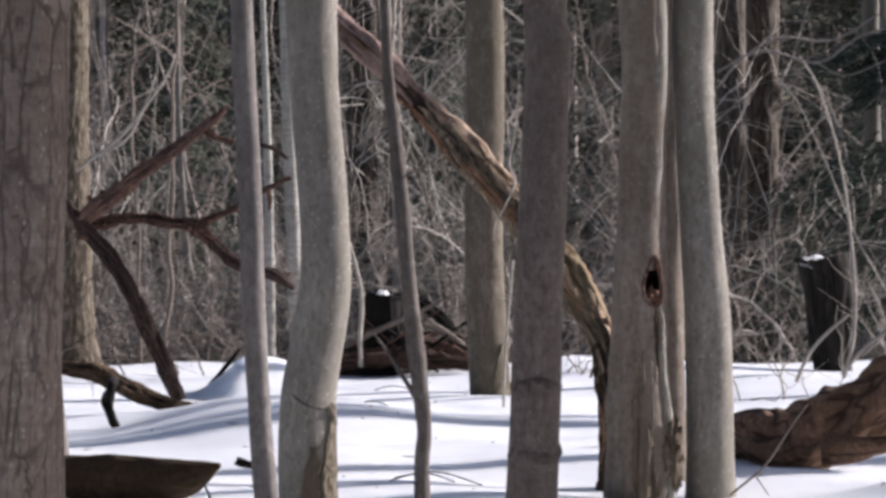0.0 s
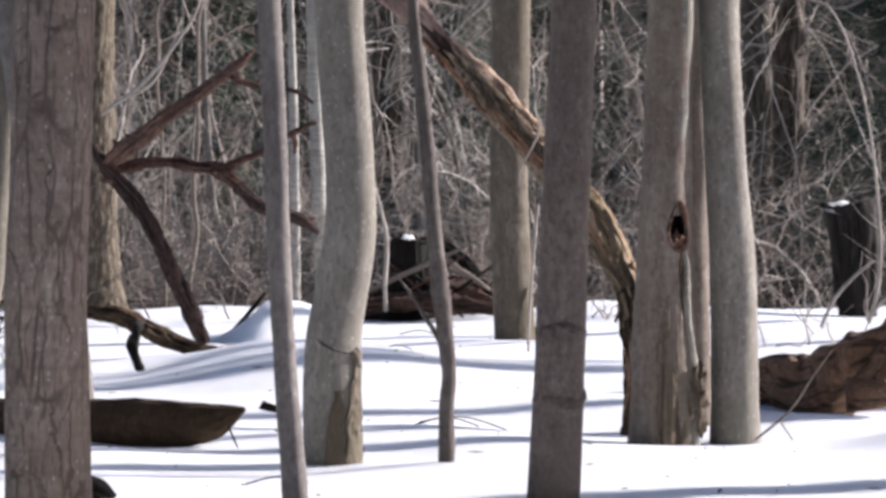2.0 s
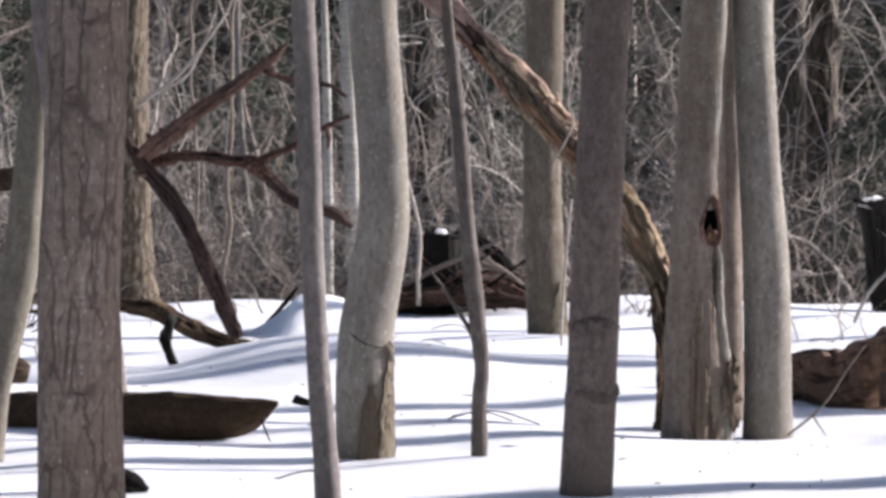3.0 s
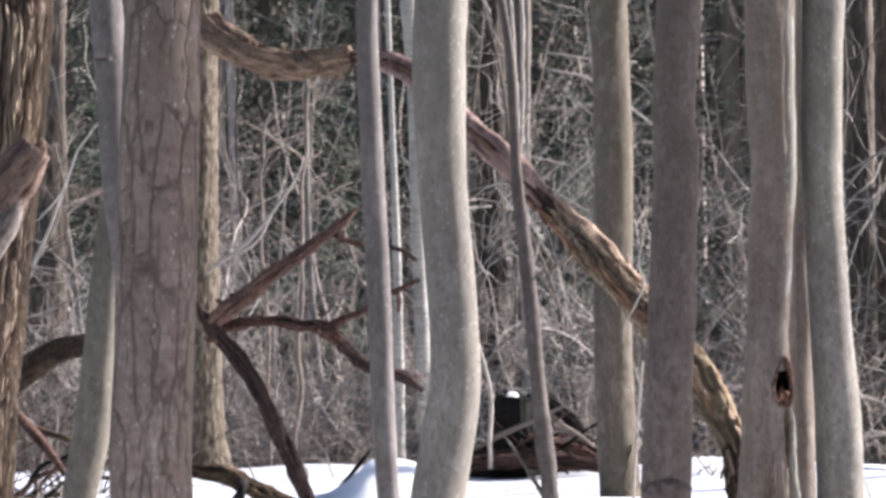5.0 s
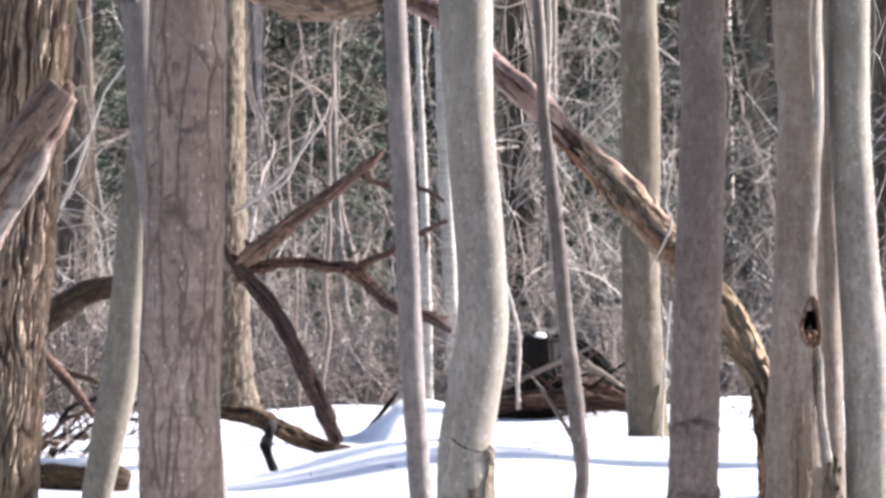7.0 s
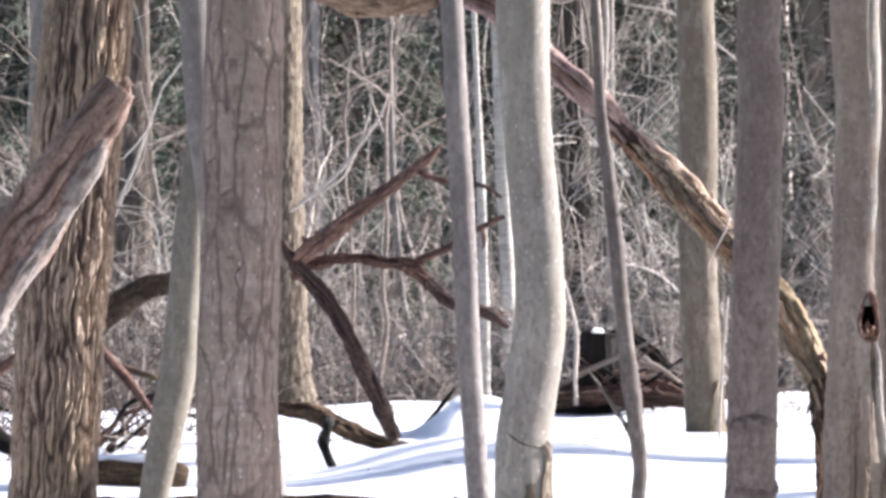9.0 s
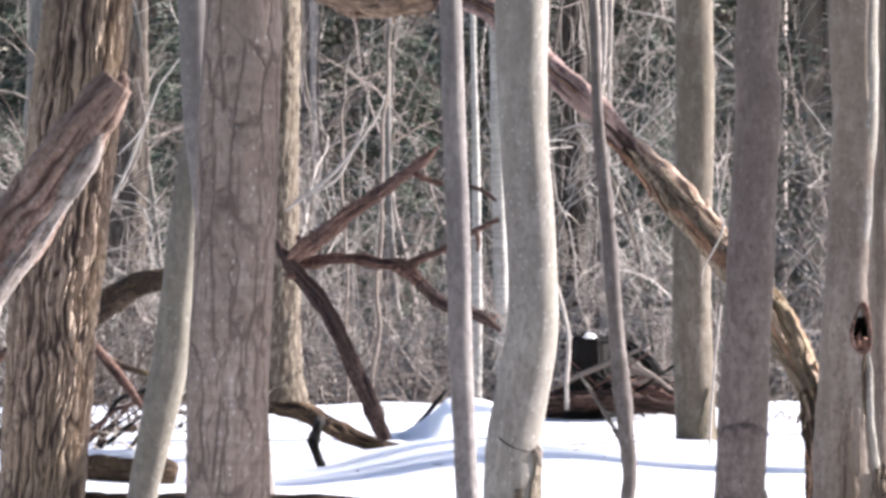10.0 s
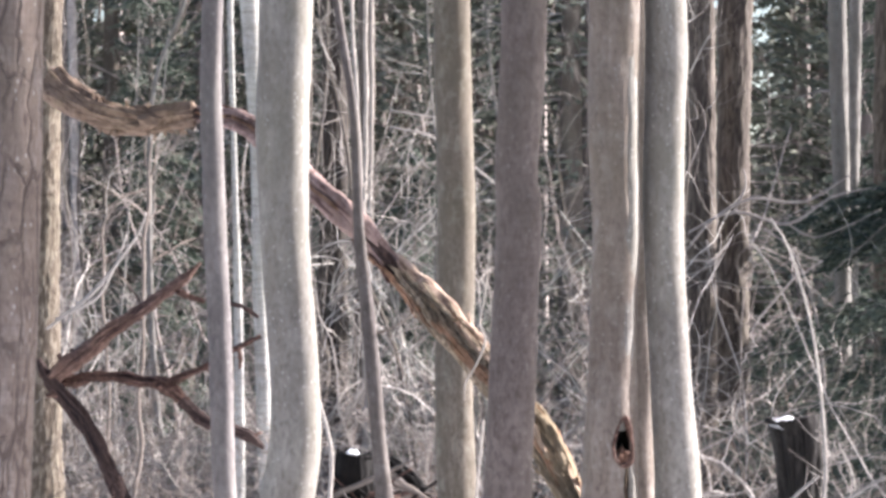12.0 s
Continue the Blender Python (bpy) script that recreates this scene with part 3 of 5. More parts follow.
back_trees = []
for name, nodes, mat, label, seed in (
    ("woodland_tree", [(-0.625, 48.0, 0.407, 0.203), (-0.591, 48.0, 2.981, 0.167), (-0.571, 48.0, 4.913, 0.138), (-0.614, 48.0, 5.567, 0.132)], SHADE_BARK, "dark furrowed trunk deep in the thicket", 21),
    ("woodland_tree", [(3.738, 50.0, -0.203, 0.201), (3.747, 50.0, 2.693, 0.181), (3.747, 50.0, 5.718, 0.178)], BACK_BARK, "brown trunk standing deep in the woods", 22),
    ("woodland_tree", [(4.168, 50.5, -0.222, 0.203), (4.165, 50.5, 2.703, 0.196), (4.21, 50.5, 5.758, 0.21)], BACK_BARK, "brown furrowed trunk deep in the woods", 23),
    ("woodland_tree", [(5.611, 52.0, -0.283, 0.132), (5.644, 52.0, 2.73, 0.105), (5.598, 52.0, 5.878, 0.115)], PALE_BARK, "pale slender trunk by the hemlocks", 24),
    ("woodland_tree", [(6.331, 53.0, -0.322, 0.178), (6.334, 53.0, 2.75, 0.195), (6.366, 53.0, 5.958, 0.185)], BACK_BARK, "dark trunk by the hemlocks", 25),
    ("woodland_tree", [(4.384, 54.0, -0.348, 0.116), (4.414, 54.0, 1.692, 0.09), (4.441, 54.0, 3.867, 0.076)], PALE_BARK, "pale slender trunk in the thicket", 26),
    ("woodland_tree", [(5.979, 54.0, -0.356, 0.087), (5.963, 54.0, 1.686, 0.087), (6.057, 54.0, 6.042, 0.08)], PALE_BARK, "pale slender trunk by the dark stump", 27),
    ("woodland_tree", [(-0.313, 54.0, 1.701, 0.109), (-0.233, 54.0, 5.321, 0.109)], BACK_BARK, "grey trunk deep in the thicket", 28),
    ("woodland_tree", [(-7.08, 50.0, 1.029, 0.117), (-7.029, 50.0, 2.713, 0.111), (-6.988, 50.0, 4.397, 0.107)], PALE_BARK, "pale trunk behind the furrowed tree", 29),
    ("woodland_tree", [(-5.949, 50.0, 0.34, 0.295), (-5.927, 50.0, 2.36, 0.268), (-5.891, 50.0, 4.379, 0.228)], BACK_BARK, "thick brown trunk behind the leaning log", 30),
):
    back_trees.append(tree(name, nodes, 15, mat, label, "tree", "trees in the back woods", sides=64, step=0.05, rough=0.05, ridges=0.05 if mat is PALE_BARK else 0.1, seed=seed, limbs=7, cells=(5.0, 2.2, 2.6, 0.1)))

# unseen trees added beyond the view's side, to shade the snow and trunks
for i, (x, y, r, h) in enumerate(((4.2, 19.47, 0.19, 14), (5.6, 18.85, 0.18, 16), (5.2, 29.38, 0.15, 15), (6.0, 35.4, 0.15, 15), (13.0, 31.95, 0.2, 17), (16.0, 33.4, 0.2, 18), (12.0, 34.8, 0.18, 16), (15.0, 19.85, 0.2, 17), (19.0, 34.65, 0.2, 18), (9.2, 21.28, 0.2, 17), (8.5, 27.07, 0.18, 15), (-5.6, 17.56, 0.2, 15), (-7.0, 25.95, 0.2, 16))):
    tree("unseen_shade_tree", [(x, y, 0.0, r), (x + 0.03, y, 2.0, r * 0.9), (x, y, 4.0, r * 0.85)], h, BACK_BARK, "unseen bare grey-barked tree added to cast shade", "tree", "side trees", sides=18, step=0.2, seed=40 + i, limbs=10)

# ---- fallen and dead wood ----
ARCH = [(1.057, 22.6, -0.065, 0.121), (1.065, 22.7, 0.231, 0.113), (1.052, 22.8, 0.469, 0.107), (1.04, 23.0, 0.706, 0.108), (0.958, 23.2, 0.901, 0.118), (0.85, 23.4, 1.115, 0.125), (0.678, 23.5, 1.345, 0.126), (0.496, 23.7, 1.541, 0.13), (0.295, 23.9, 1.784, 0.122), (0.091, 24.1, 2.014, 0.1), (-0.133, 24.2, 2.262, 0.091), (-0.393, 24.4, 2.5, 0.088), (-0.641, 24.6, 2.758, 0.092), (-0.86, 24.8, 2.926, 0.086), (-1.119, 25.0, 2.984, 0.077), (-1.393, 25.1, 2.95, 0.077), (-1.67, 25.2, 2.992, 0.091), (-1.879, 25.3, 3.103, 0.088), (-2.015, 25.4, 3.213, 0.075)]
SNAG = [(-3.981, 21.0, 0.295, 0.183), (-3.573, 21.0, 0.829, 0.169), (-3.223, 21.0, 1.335, 0.158), (-2.961, 21.0, 1.714, 0.152), (-2.743, 21.0, 2.042, 0.124), (-2.607, 21.0, 2.246, 0.112), (-2.532, 21.0, 2.344, 0.088)]
arch = thing("fallen_tree", (ARCH[0][0], ARCH[0][1], 0.0), "arching dead trunk, half stripped of its shaggy bark", "fallen tree")
ARCH = [(x, y, z, r * (1.02 if i > 14 else 0.84 if i > 8 else 0.86 if i > 4 else 0.8)) for i, (x, y, z, r) in enumerate(ARCH)]


def strand(nodes, s0, s1, turn, twist, out, width, sides=14, rough=0.25, ridges=0.25, seed=0):
    """A rope of wood that winds round a limb; turn: degrees from the side that faces -y, positive upwards."""
    q = spline(nodes, 0.05)
    q = q[int(s0 * (len(q) - 1)):int(s1 * (len(q) - 1)) + 1]
    tan = np.gradient(q[:, :3], axis=0)
    tan /= np.linalg.norm(tan, axis=1)[:, None]
    up = np.cross(tan, (0.0, -1.0, 0.0))
    up /= np.linalg.norm(up, axis=1)[:, None]
    up *= np.sign(up[:, 2:3])
    face = np.array((0.0, -1.0, 0.0))
    line = []
    for i, (x, y, z, r) in enumerate(q):
        u = i / (len(q) - 1)
        a = radians(turn + twist * u) + 0.2 * noise.noise((u * 5, seed, 3.0))
        p = np.array((x, y, z)) + out * r * (math.cos(a) * face + math.sin(a) * up[i])
        line.append((*p, width * min(1.0, 0.25 + 4 * u, 0.25 + 4 * (1 - u)) * (1 + 0.4 * noise.noise((u * 7, seed, 8.0)))))
    return tube(line, sides, 0.02, rough, ridges, 8, seed, grainy=1.6)


# The foot takes a darker bark: its shade is painted by colour.
part("foot", tube([(ARCH[0][0], ARCH[0][1], -0.3, 0.1)] + ARCH[:4], 40, 0.025, 0.2, 0.3, 12, 8), LOG_DARK, arch, "foot of the trunk, shade put into its dark colour")
part("bark_trunk", tube([(x, y, z, r * 0.74) for x, y, z, r in ARCH[3:10]], 90, 0.02, 0.18, 0.5, 20, 3, grainy=1.8), SHAGGY, arch, "shaggy tan bark in long ridges")
for k, (s0, s1, turn, twist, out, width) in enumerate(((0.0, 0.5, 50, -40, 0.8, 0.036), (0.02, 0.6, 5, -30, 0.85, 0.026), (0.05, 0.7, -35, 40, 0.85, 0.03), (0.3, 0.95, -50, 30, 0.9, 0.026), (0.5, 1.0, -10, 30, 0.85, 0.028), (0.1, 0.45, 80, -30, 0.85, 0.028), (0.55, 0.98, 25, 20, 0.85, 0.022), (0.0, 0.4, -75, 30, 0.85, 0.024))):
    part("bark_ridge", strand(ARCH[3:10], s0, s1, turn, twist, out * 0.8, width, seed=k), (SHAGGY, SHAGGY, STRIP_BARK)[k % 3], arch)
part("peeled_strip", strand(ARCH[6:11], 0.12, 0.9, 58, 10, 0.56, 0.058, 30, 0.14, 0.1, 21), PEELED, arch, "smooth peeled strip, brightened as if sunlit")
# The core's dark colour stands in for shade between the rails.
part("bare_trunk", tube([(x, y, z, r * 0.66) for x, y, z, r in ARCH[9:15]], 32, 0.03, 0.14, 0.3, 9, 4), DEAD_DARK, arch, "core of the stripped wood, darkened for the split's shade")
part("upper_rail", strand(ARCH[9:15], 0.0, 1.0, 48, 14, 0.6, 0.05, 24, 0.14, 0.14, 31), PINK_WOOD, arch, "stripped red-brown wood above the split")
part("lower_rail", strand(ARCH[9:15], 0.06, 1.0, -44, 8, 0.66, 0.04, 24, 0.14, 0.14, 32), PINK_WOOD, arch, "stripped red-brown wood below the split")
part("mossy_end", tube([(x, y, z, r * (1.0, 1.0, 1.08, 1.12, 1.3)[min(i, 4)]) for i, (x, y, z, r) in enumerate(ARCH[14:])], 72, 0.015, 0.26, 0.08, 16, 6, grainy=5.0), FUZZY, arch, "tan bark with a torn end")


def bark_strip(nodes, s0, s1, turn, width, lift, seed):
    """A ragged ribbon of bark along a limb, its ends curling off the wood."""
    q = spline(nodes, 0.03)
    q = q[int(s0 * (len(q) - 1)):int(s1 * (len(q) - 1)) + 1]
    tan = np.gradient(q[:, :3], axis=0)
    tan /= np.linalg.norm(tan, axis=1)[:, None]
    side = np.cross(tan, (0.0, -1.0, 0.0))
    side /= np.linalg.norm(side, axis=1)[:, None]
    face = np.cross(side, tan)
    v, f, n = [], [], len(q)
    for layer in (0.0, -0.012):
        for i in range(n):
            u = i / (n - 1)
            half = width * min(1.0, 5 * u + 0.15, 5 * (1 - u) + 0.15) * (0.75 + 0.5 * noise.noise((u * 6, seed, 1.0)))
            a0 = radians(turn) + 0.25 * noise.noise((u * 3, seed, 7.0))
            off = q[i, 3] * (1.02 + 0.12 * noise.noise((u * 8, seed, 3.0))) + lift * max(0.0, abs(2 * u - 1) - 0.6) * 2.5 + layer
            for j in range(5):
                a = a0 + (j / 4 - 0.5) * 2 * half / q[i, 3]
                v.append(q[i, :3] + off * (1 - 0.03 * (j % 2)) * (math.cos(a) * face[i] + math.sin(a) * side[i]))
    at = lambda i, j: i * 5 + j
    for i in range(n - 1):
        for j in range(4):
            c = [at(i, j), at(i + 1, j), at(i + 1, j + 1), at(i, j + 1)]
            f += [c, [k + n * 5 for k in c[::-1]]]
        for j in (0, 4):
            f.append([at(i, j), at(i + 1, j), at(i + 1, j) + n * 5, at(i, j) + n * 5])
    for i in (0, n - 1):
        for j in range(4):
            f.append([at(i, j), at(i, j + 1), at(i, j + 1) + n * 5, at(i, j) + n * 5])
    return np.array(v), f


rng = np.random.default_rng(31)
for k in range(22):
    s0 = rng.uniform(0.02, 0.8)
    part("bark_strip", bark_strip(ARCH[:11], s0, s0 + rng.uniform(0.1, 0.24), rng.uniform(-75, 75), rng.uniform(0.008, 0.022), rng.uniform(0.0, 0.05), k), (SHAGGY, STRIP_BARK, SHAGGY, PEELED)[k % 4], arch)
for k in range(9):
    s0 = rng.uniform(0.0, 0.75)
    part("bark_strip", bark_strip(ARCH[9:15], s0, s0 + rng.uniform(0.15, 0.3), rng.uniform(-70, 70), rng.uniform(0.006, 0.018), rng.uniform(0.0, 0.04), k + 40), (STRIP_BARK, DEAD_RED)[k % 2], arch)
for k in range(5):
    x, y, z, r = ARCH[-1]
    part("splinter", tube([(x + 0.06, y - 0.05 + 0.02 * k, z - 0.06 + 0.03 * k, 0.018), (x - 0.01, y, z - 0.04 + 0.03 * k, 0.012), (x - 0.05 + 0.01 * (k % 3), y, z - 0.05 + 0.05 * k, 0.003)], 6, 0.03, 0.2, 0, 6, k), DEAD_GREY, arch)
leaning = thing("leaning_log", (-4.6, 21.0, 0.0), "leaning dead log of bare brown and grey wood", "log")
part("log", tube([(-4.6, 21.0, -0.25, 0.19)] + SNAG, 48, 0.03, 0.12, 0.2, 16, 5), DEAD_GREY, leaning)
part("bare_wood", tube([(x + 0.06, y - 0.045, z - 0.06, r * 0.55) for x, y, z, r in SNAG[:5]] + [(SNAG[5][0] + 0.02, 21.0, SNAG[5][2] - 0.03, 0.03)], 28, 0.03, 0.2, 0.4, 10, 6), DEAD_PALE, leaning, "pale bare wood where bark fell off")
for k in range(6):
    x, y, z, r = SNAG[-1]
    part("splinter", tube([(x - 0.03 + 0.012 * k, y - 0.04 + 0.015 * k, z - 0.08, 0.02), (x + 0.008 * k, y, z + 0.0, 0.014), (x + 0.03 + 0.012 * (k % 3), y, z + 0.05 - 0.012 * k, 0.004)], 6, 0.03, 0.2, 0, 6, k), DEAD_GREY, leaning)

snag = thing("dead_branch", (-1.65, 30.2, 0.0), "broken dead limb with red-brown forked branches", "dead branch")
for nodes, seed in (([(-2.405, 30.2, 1.375, 0.057), (-2.29, 30.2, 1.475, 0.077), (-2.18, 30.2, 1.56, 0.069), (-1.996, 30.2, 1.704, 0.057), (-1.751, 30.2, 1.872, 0.049), (-1.526, 30.2, 2.04, 0.04), (-1.416, 30.2, 2.12, 0.032), (-1.326, 30.2, 2.216, 0.012)], 1), ([(-2.489, 30.2, 1.53, 0.016), (-2.437, 30.2, 1.424, 0.045), (-2.333, 30.2, 1.289, 0.061), (-2.156, 30.2, 1.085, 0.069), (-2.052, 30.2, 0.902, 0.065), (-1.965, 30.2, 0.706, 0.061), (-1.862, 30.2, 0.446, 0.057), (-1.774, 30.2, 0.243, 0.057), (-1.707, 30.2, 0.089, 0.053)], 2), ([(-2.372, 30.3, 1.382, 0.053), (-2.25, 30.3, 1.369, 0.045), (-2.087, 30.3, 1.4, 0.041), (-1.802, 30.3, 1.373, 0.049), (-1.607, 30.3, 1.342, 0.053), (-1.47, 30.3, 1.235, 0.053), (-1.317, 30.3, 1.088, 0.057), (-1.073, 30.3, 1.012, 0.053), (-0.96, 30.3, 0.95, 0.045), (-0.879, 30.3, 0.881, 0.02)], 3), ([(-1.615, 30.3, 1.334, 0.037), (-1.476, 30.3, 1.39, 0.037), (-1.313, 30.3, 1.462, 0.028), (-1.108, 30.3, 1.582, 0.024), (-0.896, 30.3, 1.685, 0.018)], 4), ([(-1.514, 30.2, 2.023, 0.024), (-1.409, 30.2, 1.97, 0.026), (-1.296, 30.2, 1.936, 0.02)], 5), ([(-1.13, 30.3, 1.931, 0.018), (-1.016, 30.3, 1.89, 0.02), (-0.915, 30.3, 1.819, 0.014)], 6), ([(-1.068, 30.3, 1.614, 0.016), (-1.044, 30.3, 1.54, 0.018), (-1.053, 30.3, 1.451, 0.012)], 7)):
    line = [(x, y, z, r * (0.9 if seed == 2 else 0.78)) for x, y, z, r in nodes]
    limb = part("branch", tube(line[:6] if seed == 3 else line, 36, 0.014, 0.34, 0.5, 9, seed, grainy=1.2), DEAD_DARK if seed in (2, 6) else DEAD_RED_LIT if seed == 1 else DEAD_RED, snag)
    if seed == 3:
        part("dark_branch", tube(line[5:], 30, 0.014, 0.34, 0.45, 9, seed + 5, grainy=1.2), DEAD_DARK, snag, "dark outer half of the limb")
    rng = np.random.default_rng(seed + 60)
    for q in spline(line, 0.12)[2:-2:2]:
        d = np.array((rng.normal(0, 1), rng.normal(0, 0.6), rng.normal(0, 1)))
        d /= np.linalg.norm(d)
        ln = rng.uniform(0.03, 0.11)
        part("spur", tube([(*(q[:3] + d * ln * u), q[3] * 0.6 * (1 - 0.5 * u)) for u in (0, 0.5, 1)], 6, 0.02, 0.3), DEAD_RED, limb)
lying = thing("lying_branch", (-1.9, 30.5, 0.0), "dark fallen branch lying on the snow on a stub", "dead branch")
part("branch", tube([(-2.915, 30.5, 0.309, 0.061), (-2.587, 30.5, 0.317, 0.061), (-2.382, 30.5, 0.294, 0.061), (-2.219, 30.5, 0.235, 0.065), (-2.056, 30.5, 0.147, 0.061), (-1.852, 30.5, 0.063, 0.057), (-1.669, 30.5, 0.015, 0.045), (-1.443, 30.5, 0.025, 0.02), (-1.259, 30.5, 0.051, 0.012)], 30, 0.02, 0.26, 0.32, 10, 6), LOG_DARK, lying)
part("stub", tube([(-2.189, 30.3, 0.219, 0.032), (-2.037, 28.2, 0.315, 0.03), (-2.069, 28.2, 0.202, 0.038), (-2.051, 28.2, 0.095, 0.034), (-2.018, 28.2, 0.02, 0.03), (-1.966, 28.2, -0.016, 0.015)], 18, 0.02, 0.3, 0.25, 8, 7), STUMP_BARK, lying, "dark hooked stub that props it")

solid("lying_log", tube([(-3.121, 23.2, 0.015, 0.136), (-2.577, 22.8, 0.04, 0.134), (-2.2, 22.4, 0.06, 0.139), (-1.874, 22.1, 0.077, 0.136), (-1.592, 21.9, 0.081, 0.139), (-1.289, 21.75, 0.105, 0.109), (-1.169, 21.7, 0.128, 0.089), (-1.079, 21.65, 0.163, 0.048), (-1.018, 21.6, 0.187, 0.013)], 48, 0.03, 0.06, 0.08, 12, 8), WET_LOG, "dark wet log lying half sunk in snow", "log")
solid("dead_stick", tube([(-1.092, 21.5, 0.112, 0.006), (-1.078, 21.5, 0.066, 0.006), (-1.046, 21.5, -0.004, 0.004)], 8, 0.02, 0.2), ROTTEN, "thin dark twig at the tip of the wet log", "stick")
solid("dead_stick", tube([(-0.921, 21.3, 0.228, 0.022), (-0.89, 21.3, 0.214, 0.024), (-0.838, 21.3, 0.205, 0.018)], 12, 0.02, 0.25), ROTTEN, "dark broken stub poking from the snow", "stick")
right_log = thing("fallen_log", (2.31, 24.36, 0.0), "thick brown fallen log rising out of the snow", "log")
part("log", tube([(1.419, 25.41, 0.072, 0.17), (1.712, 25.2, 0.092, 0.142), (1.932, 24.99, 0.105, 0.141), (2.14, 24.68, 0.09, 0.172), (2.341, 24.36, 0.185, 0.196), (2.537, 24.04, 0.322, 0.213), (2.853, 23.73, 0.508, 0.191), (3.348, 23.42, 0.727, 0.175)], 90, 0.025, 0.22, 0.035, 7, 9, grainy=2.5), LOG_BARK, right_log)
part("root", tube([(2.281, 23.73, 0.11, 0.096), (2.472, 23.73, 0.11, 0.07), (2.663, 23.73, 0.135, 0.047), (2.854, 23.73, 0.157, 0.041), (3.3, 23.73, 0.18, 0.038)], 20, 0.04, 0.14, 0.1, 6, 10), LOG_BARK, right_log)


def stump(name, line, mat, label, seed, cap):
    """A broken stump: ridged trunk, ragged rim round a hollow top, and a tilted cap of snow."""
    x, y, z, r = line[0]
    g = ground_z(x, y)
    ob = thing(name, (x, y, g), label, "stump")
    part("trunk", tube([(x, y, g - 0.5, r * 1.15), (x, y, g + 0.02, r * 1.08)] + line, 56, 0.02, 0.07, 0.16, 16, seed, grainy=0.7), mat, ob)
    x, y, z, r = line[-1]
    for k in range(15):
        a = 2 * math.pi * k / 15
        p = np.array((x + r * 0.9 * math.cos(a), y + r * 0.9 * math.sin(a), z - 0.04))
        tall = 0.05 + 0.04 * noise.noise((k * 1.7, seed, 2.0)) + 0.03 * math.sin(a)
        part("splinter", tube([(*p, r * 0.21), (p[0] * 0.97 + x * 0.03, p[1] * 0.97 + y * 0.03, p[2] + tall * 0.7, r * 0.17), (p[0] * 0.94 + x * 0.06, p[1], p[2] + tall, r * 0.05)], 8, 0.02, 0.2, 0, 6, seed + k), mat, ob)
    dx, wide, lift, thick = cap
    v, f = bumpy((0, 0, 0), (wide, r * 0.75, thick), seed, 0.2)
    v = v @ np.array(Matrix.Rotation(radians(16), 3, "X")).T + np.array((x + dx, y - 0.02, z + lift))
    part("snow_cap", (v, f), SNOW, ob, "small cap of snow")
    return ob


stump("broken_stump", [(-0.289, 36.0, 0.073, 0.212), (-0.284, 36.0, 0.362, 0.186), (-0.279, 36.0, 0.579, 0.174), (-0.271, 36.0, 0.69, 0.157)], ROTTEN, "black broken stump with a snow cap", 1, (-0.02, 0.055, 0.0, 0.03))
stump("dark_stump", [(3.553, 36.0, -0.022, 0.157), (3.527, 36.0, 0.5, 0.2), (3.505, 36.0, 0.813, 0.212), (3.473, 36.0, 0.973, 0.22)], STUMP_BARK, "tall dark rotten stump with a snow cap", 2, (-0.06, 0.12, -0.03, 0.03))

solid("rotten_log", tube([(-0.78, 36.2, 0.0, 0.1), (-0.5, 36.2, 0.06, 0.2), (-0.1, 36.25, 0.1, 0.22), (0.25, 36.25, 0.1, 0.2), (0.62, 36.2, 0.0, 0.12)], 50, 0.03, 0.25, 0.25, 14, 4), ROTTEN_RED, "crumbling dark red rotten log below the stump", "log")
rng = np.random.default_rng(23)
for k in range(12):
    x, a, ln, r = rng.uniform(-0.6, 0.4), rng.uniform(0.1, 0.75) * rng.choice((-1, 1)), rng.uniform(0.4, 0.9), rng.uniform(0.008, 0.022)
    line = [(x + ln * (u - 0.5) * math.cos(a), 35.85 - 0.1 * u, 0.22 + 0.012 * k + ln * (u - 0.5) * math.sin(a) + rng.normal(0, 0.015), r * (1 - 0.4 * u)) for u in (0, 0.33, 0.66, 1)]
    solid("dead_stick", tube(line, 8, 0.04, 0.2, 0, 6, k), (DEAD_RED, TWIG_TAN, ROTTEN)[k % 3], ("reddish stick heaped on the rotten log", "tan dry stick heaped on the rotten log", "black wet stick heaped on the rotten log")[k % 3], "stick", "sticks by the stump")
for nodes, seed in (([(-0.62, 35.8, 0.256, 0.019), (-0.403, 35.8, 0.362, 0.024), (-0.187, 35.8, 0.458, 0.022), (0.077, 35.8, 0.573, 0.017), (0.374, 35.8, 0.717, 0.01)], 1), ([(0.076, 35.6, 0.488, 0.019), (0.267, 35.6, 0.378, 0.019), (0.401, 35.6, 0.273, 0.014)], 2)):
    solid("dead_stick", tube(nodes, 8, 0.06, 0.15, 0, 6, seed), TWIG_TAN, "tan broken stick over a brush pile", "stick", "sticks by the stump")
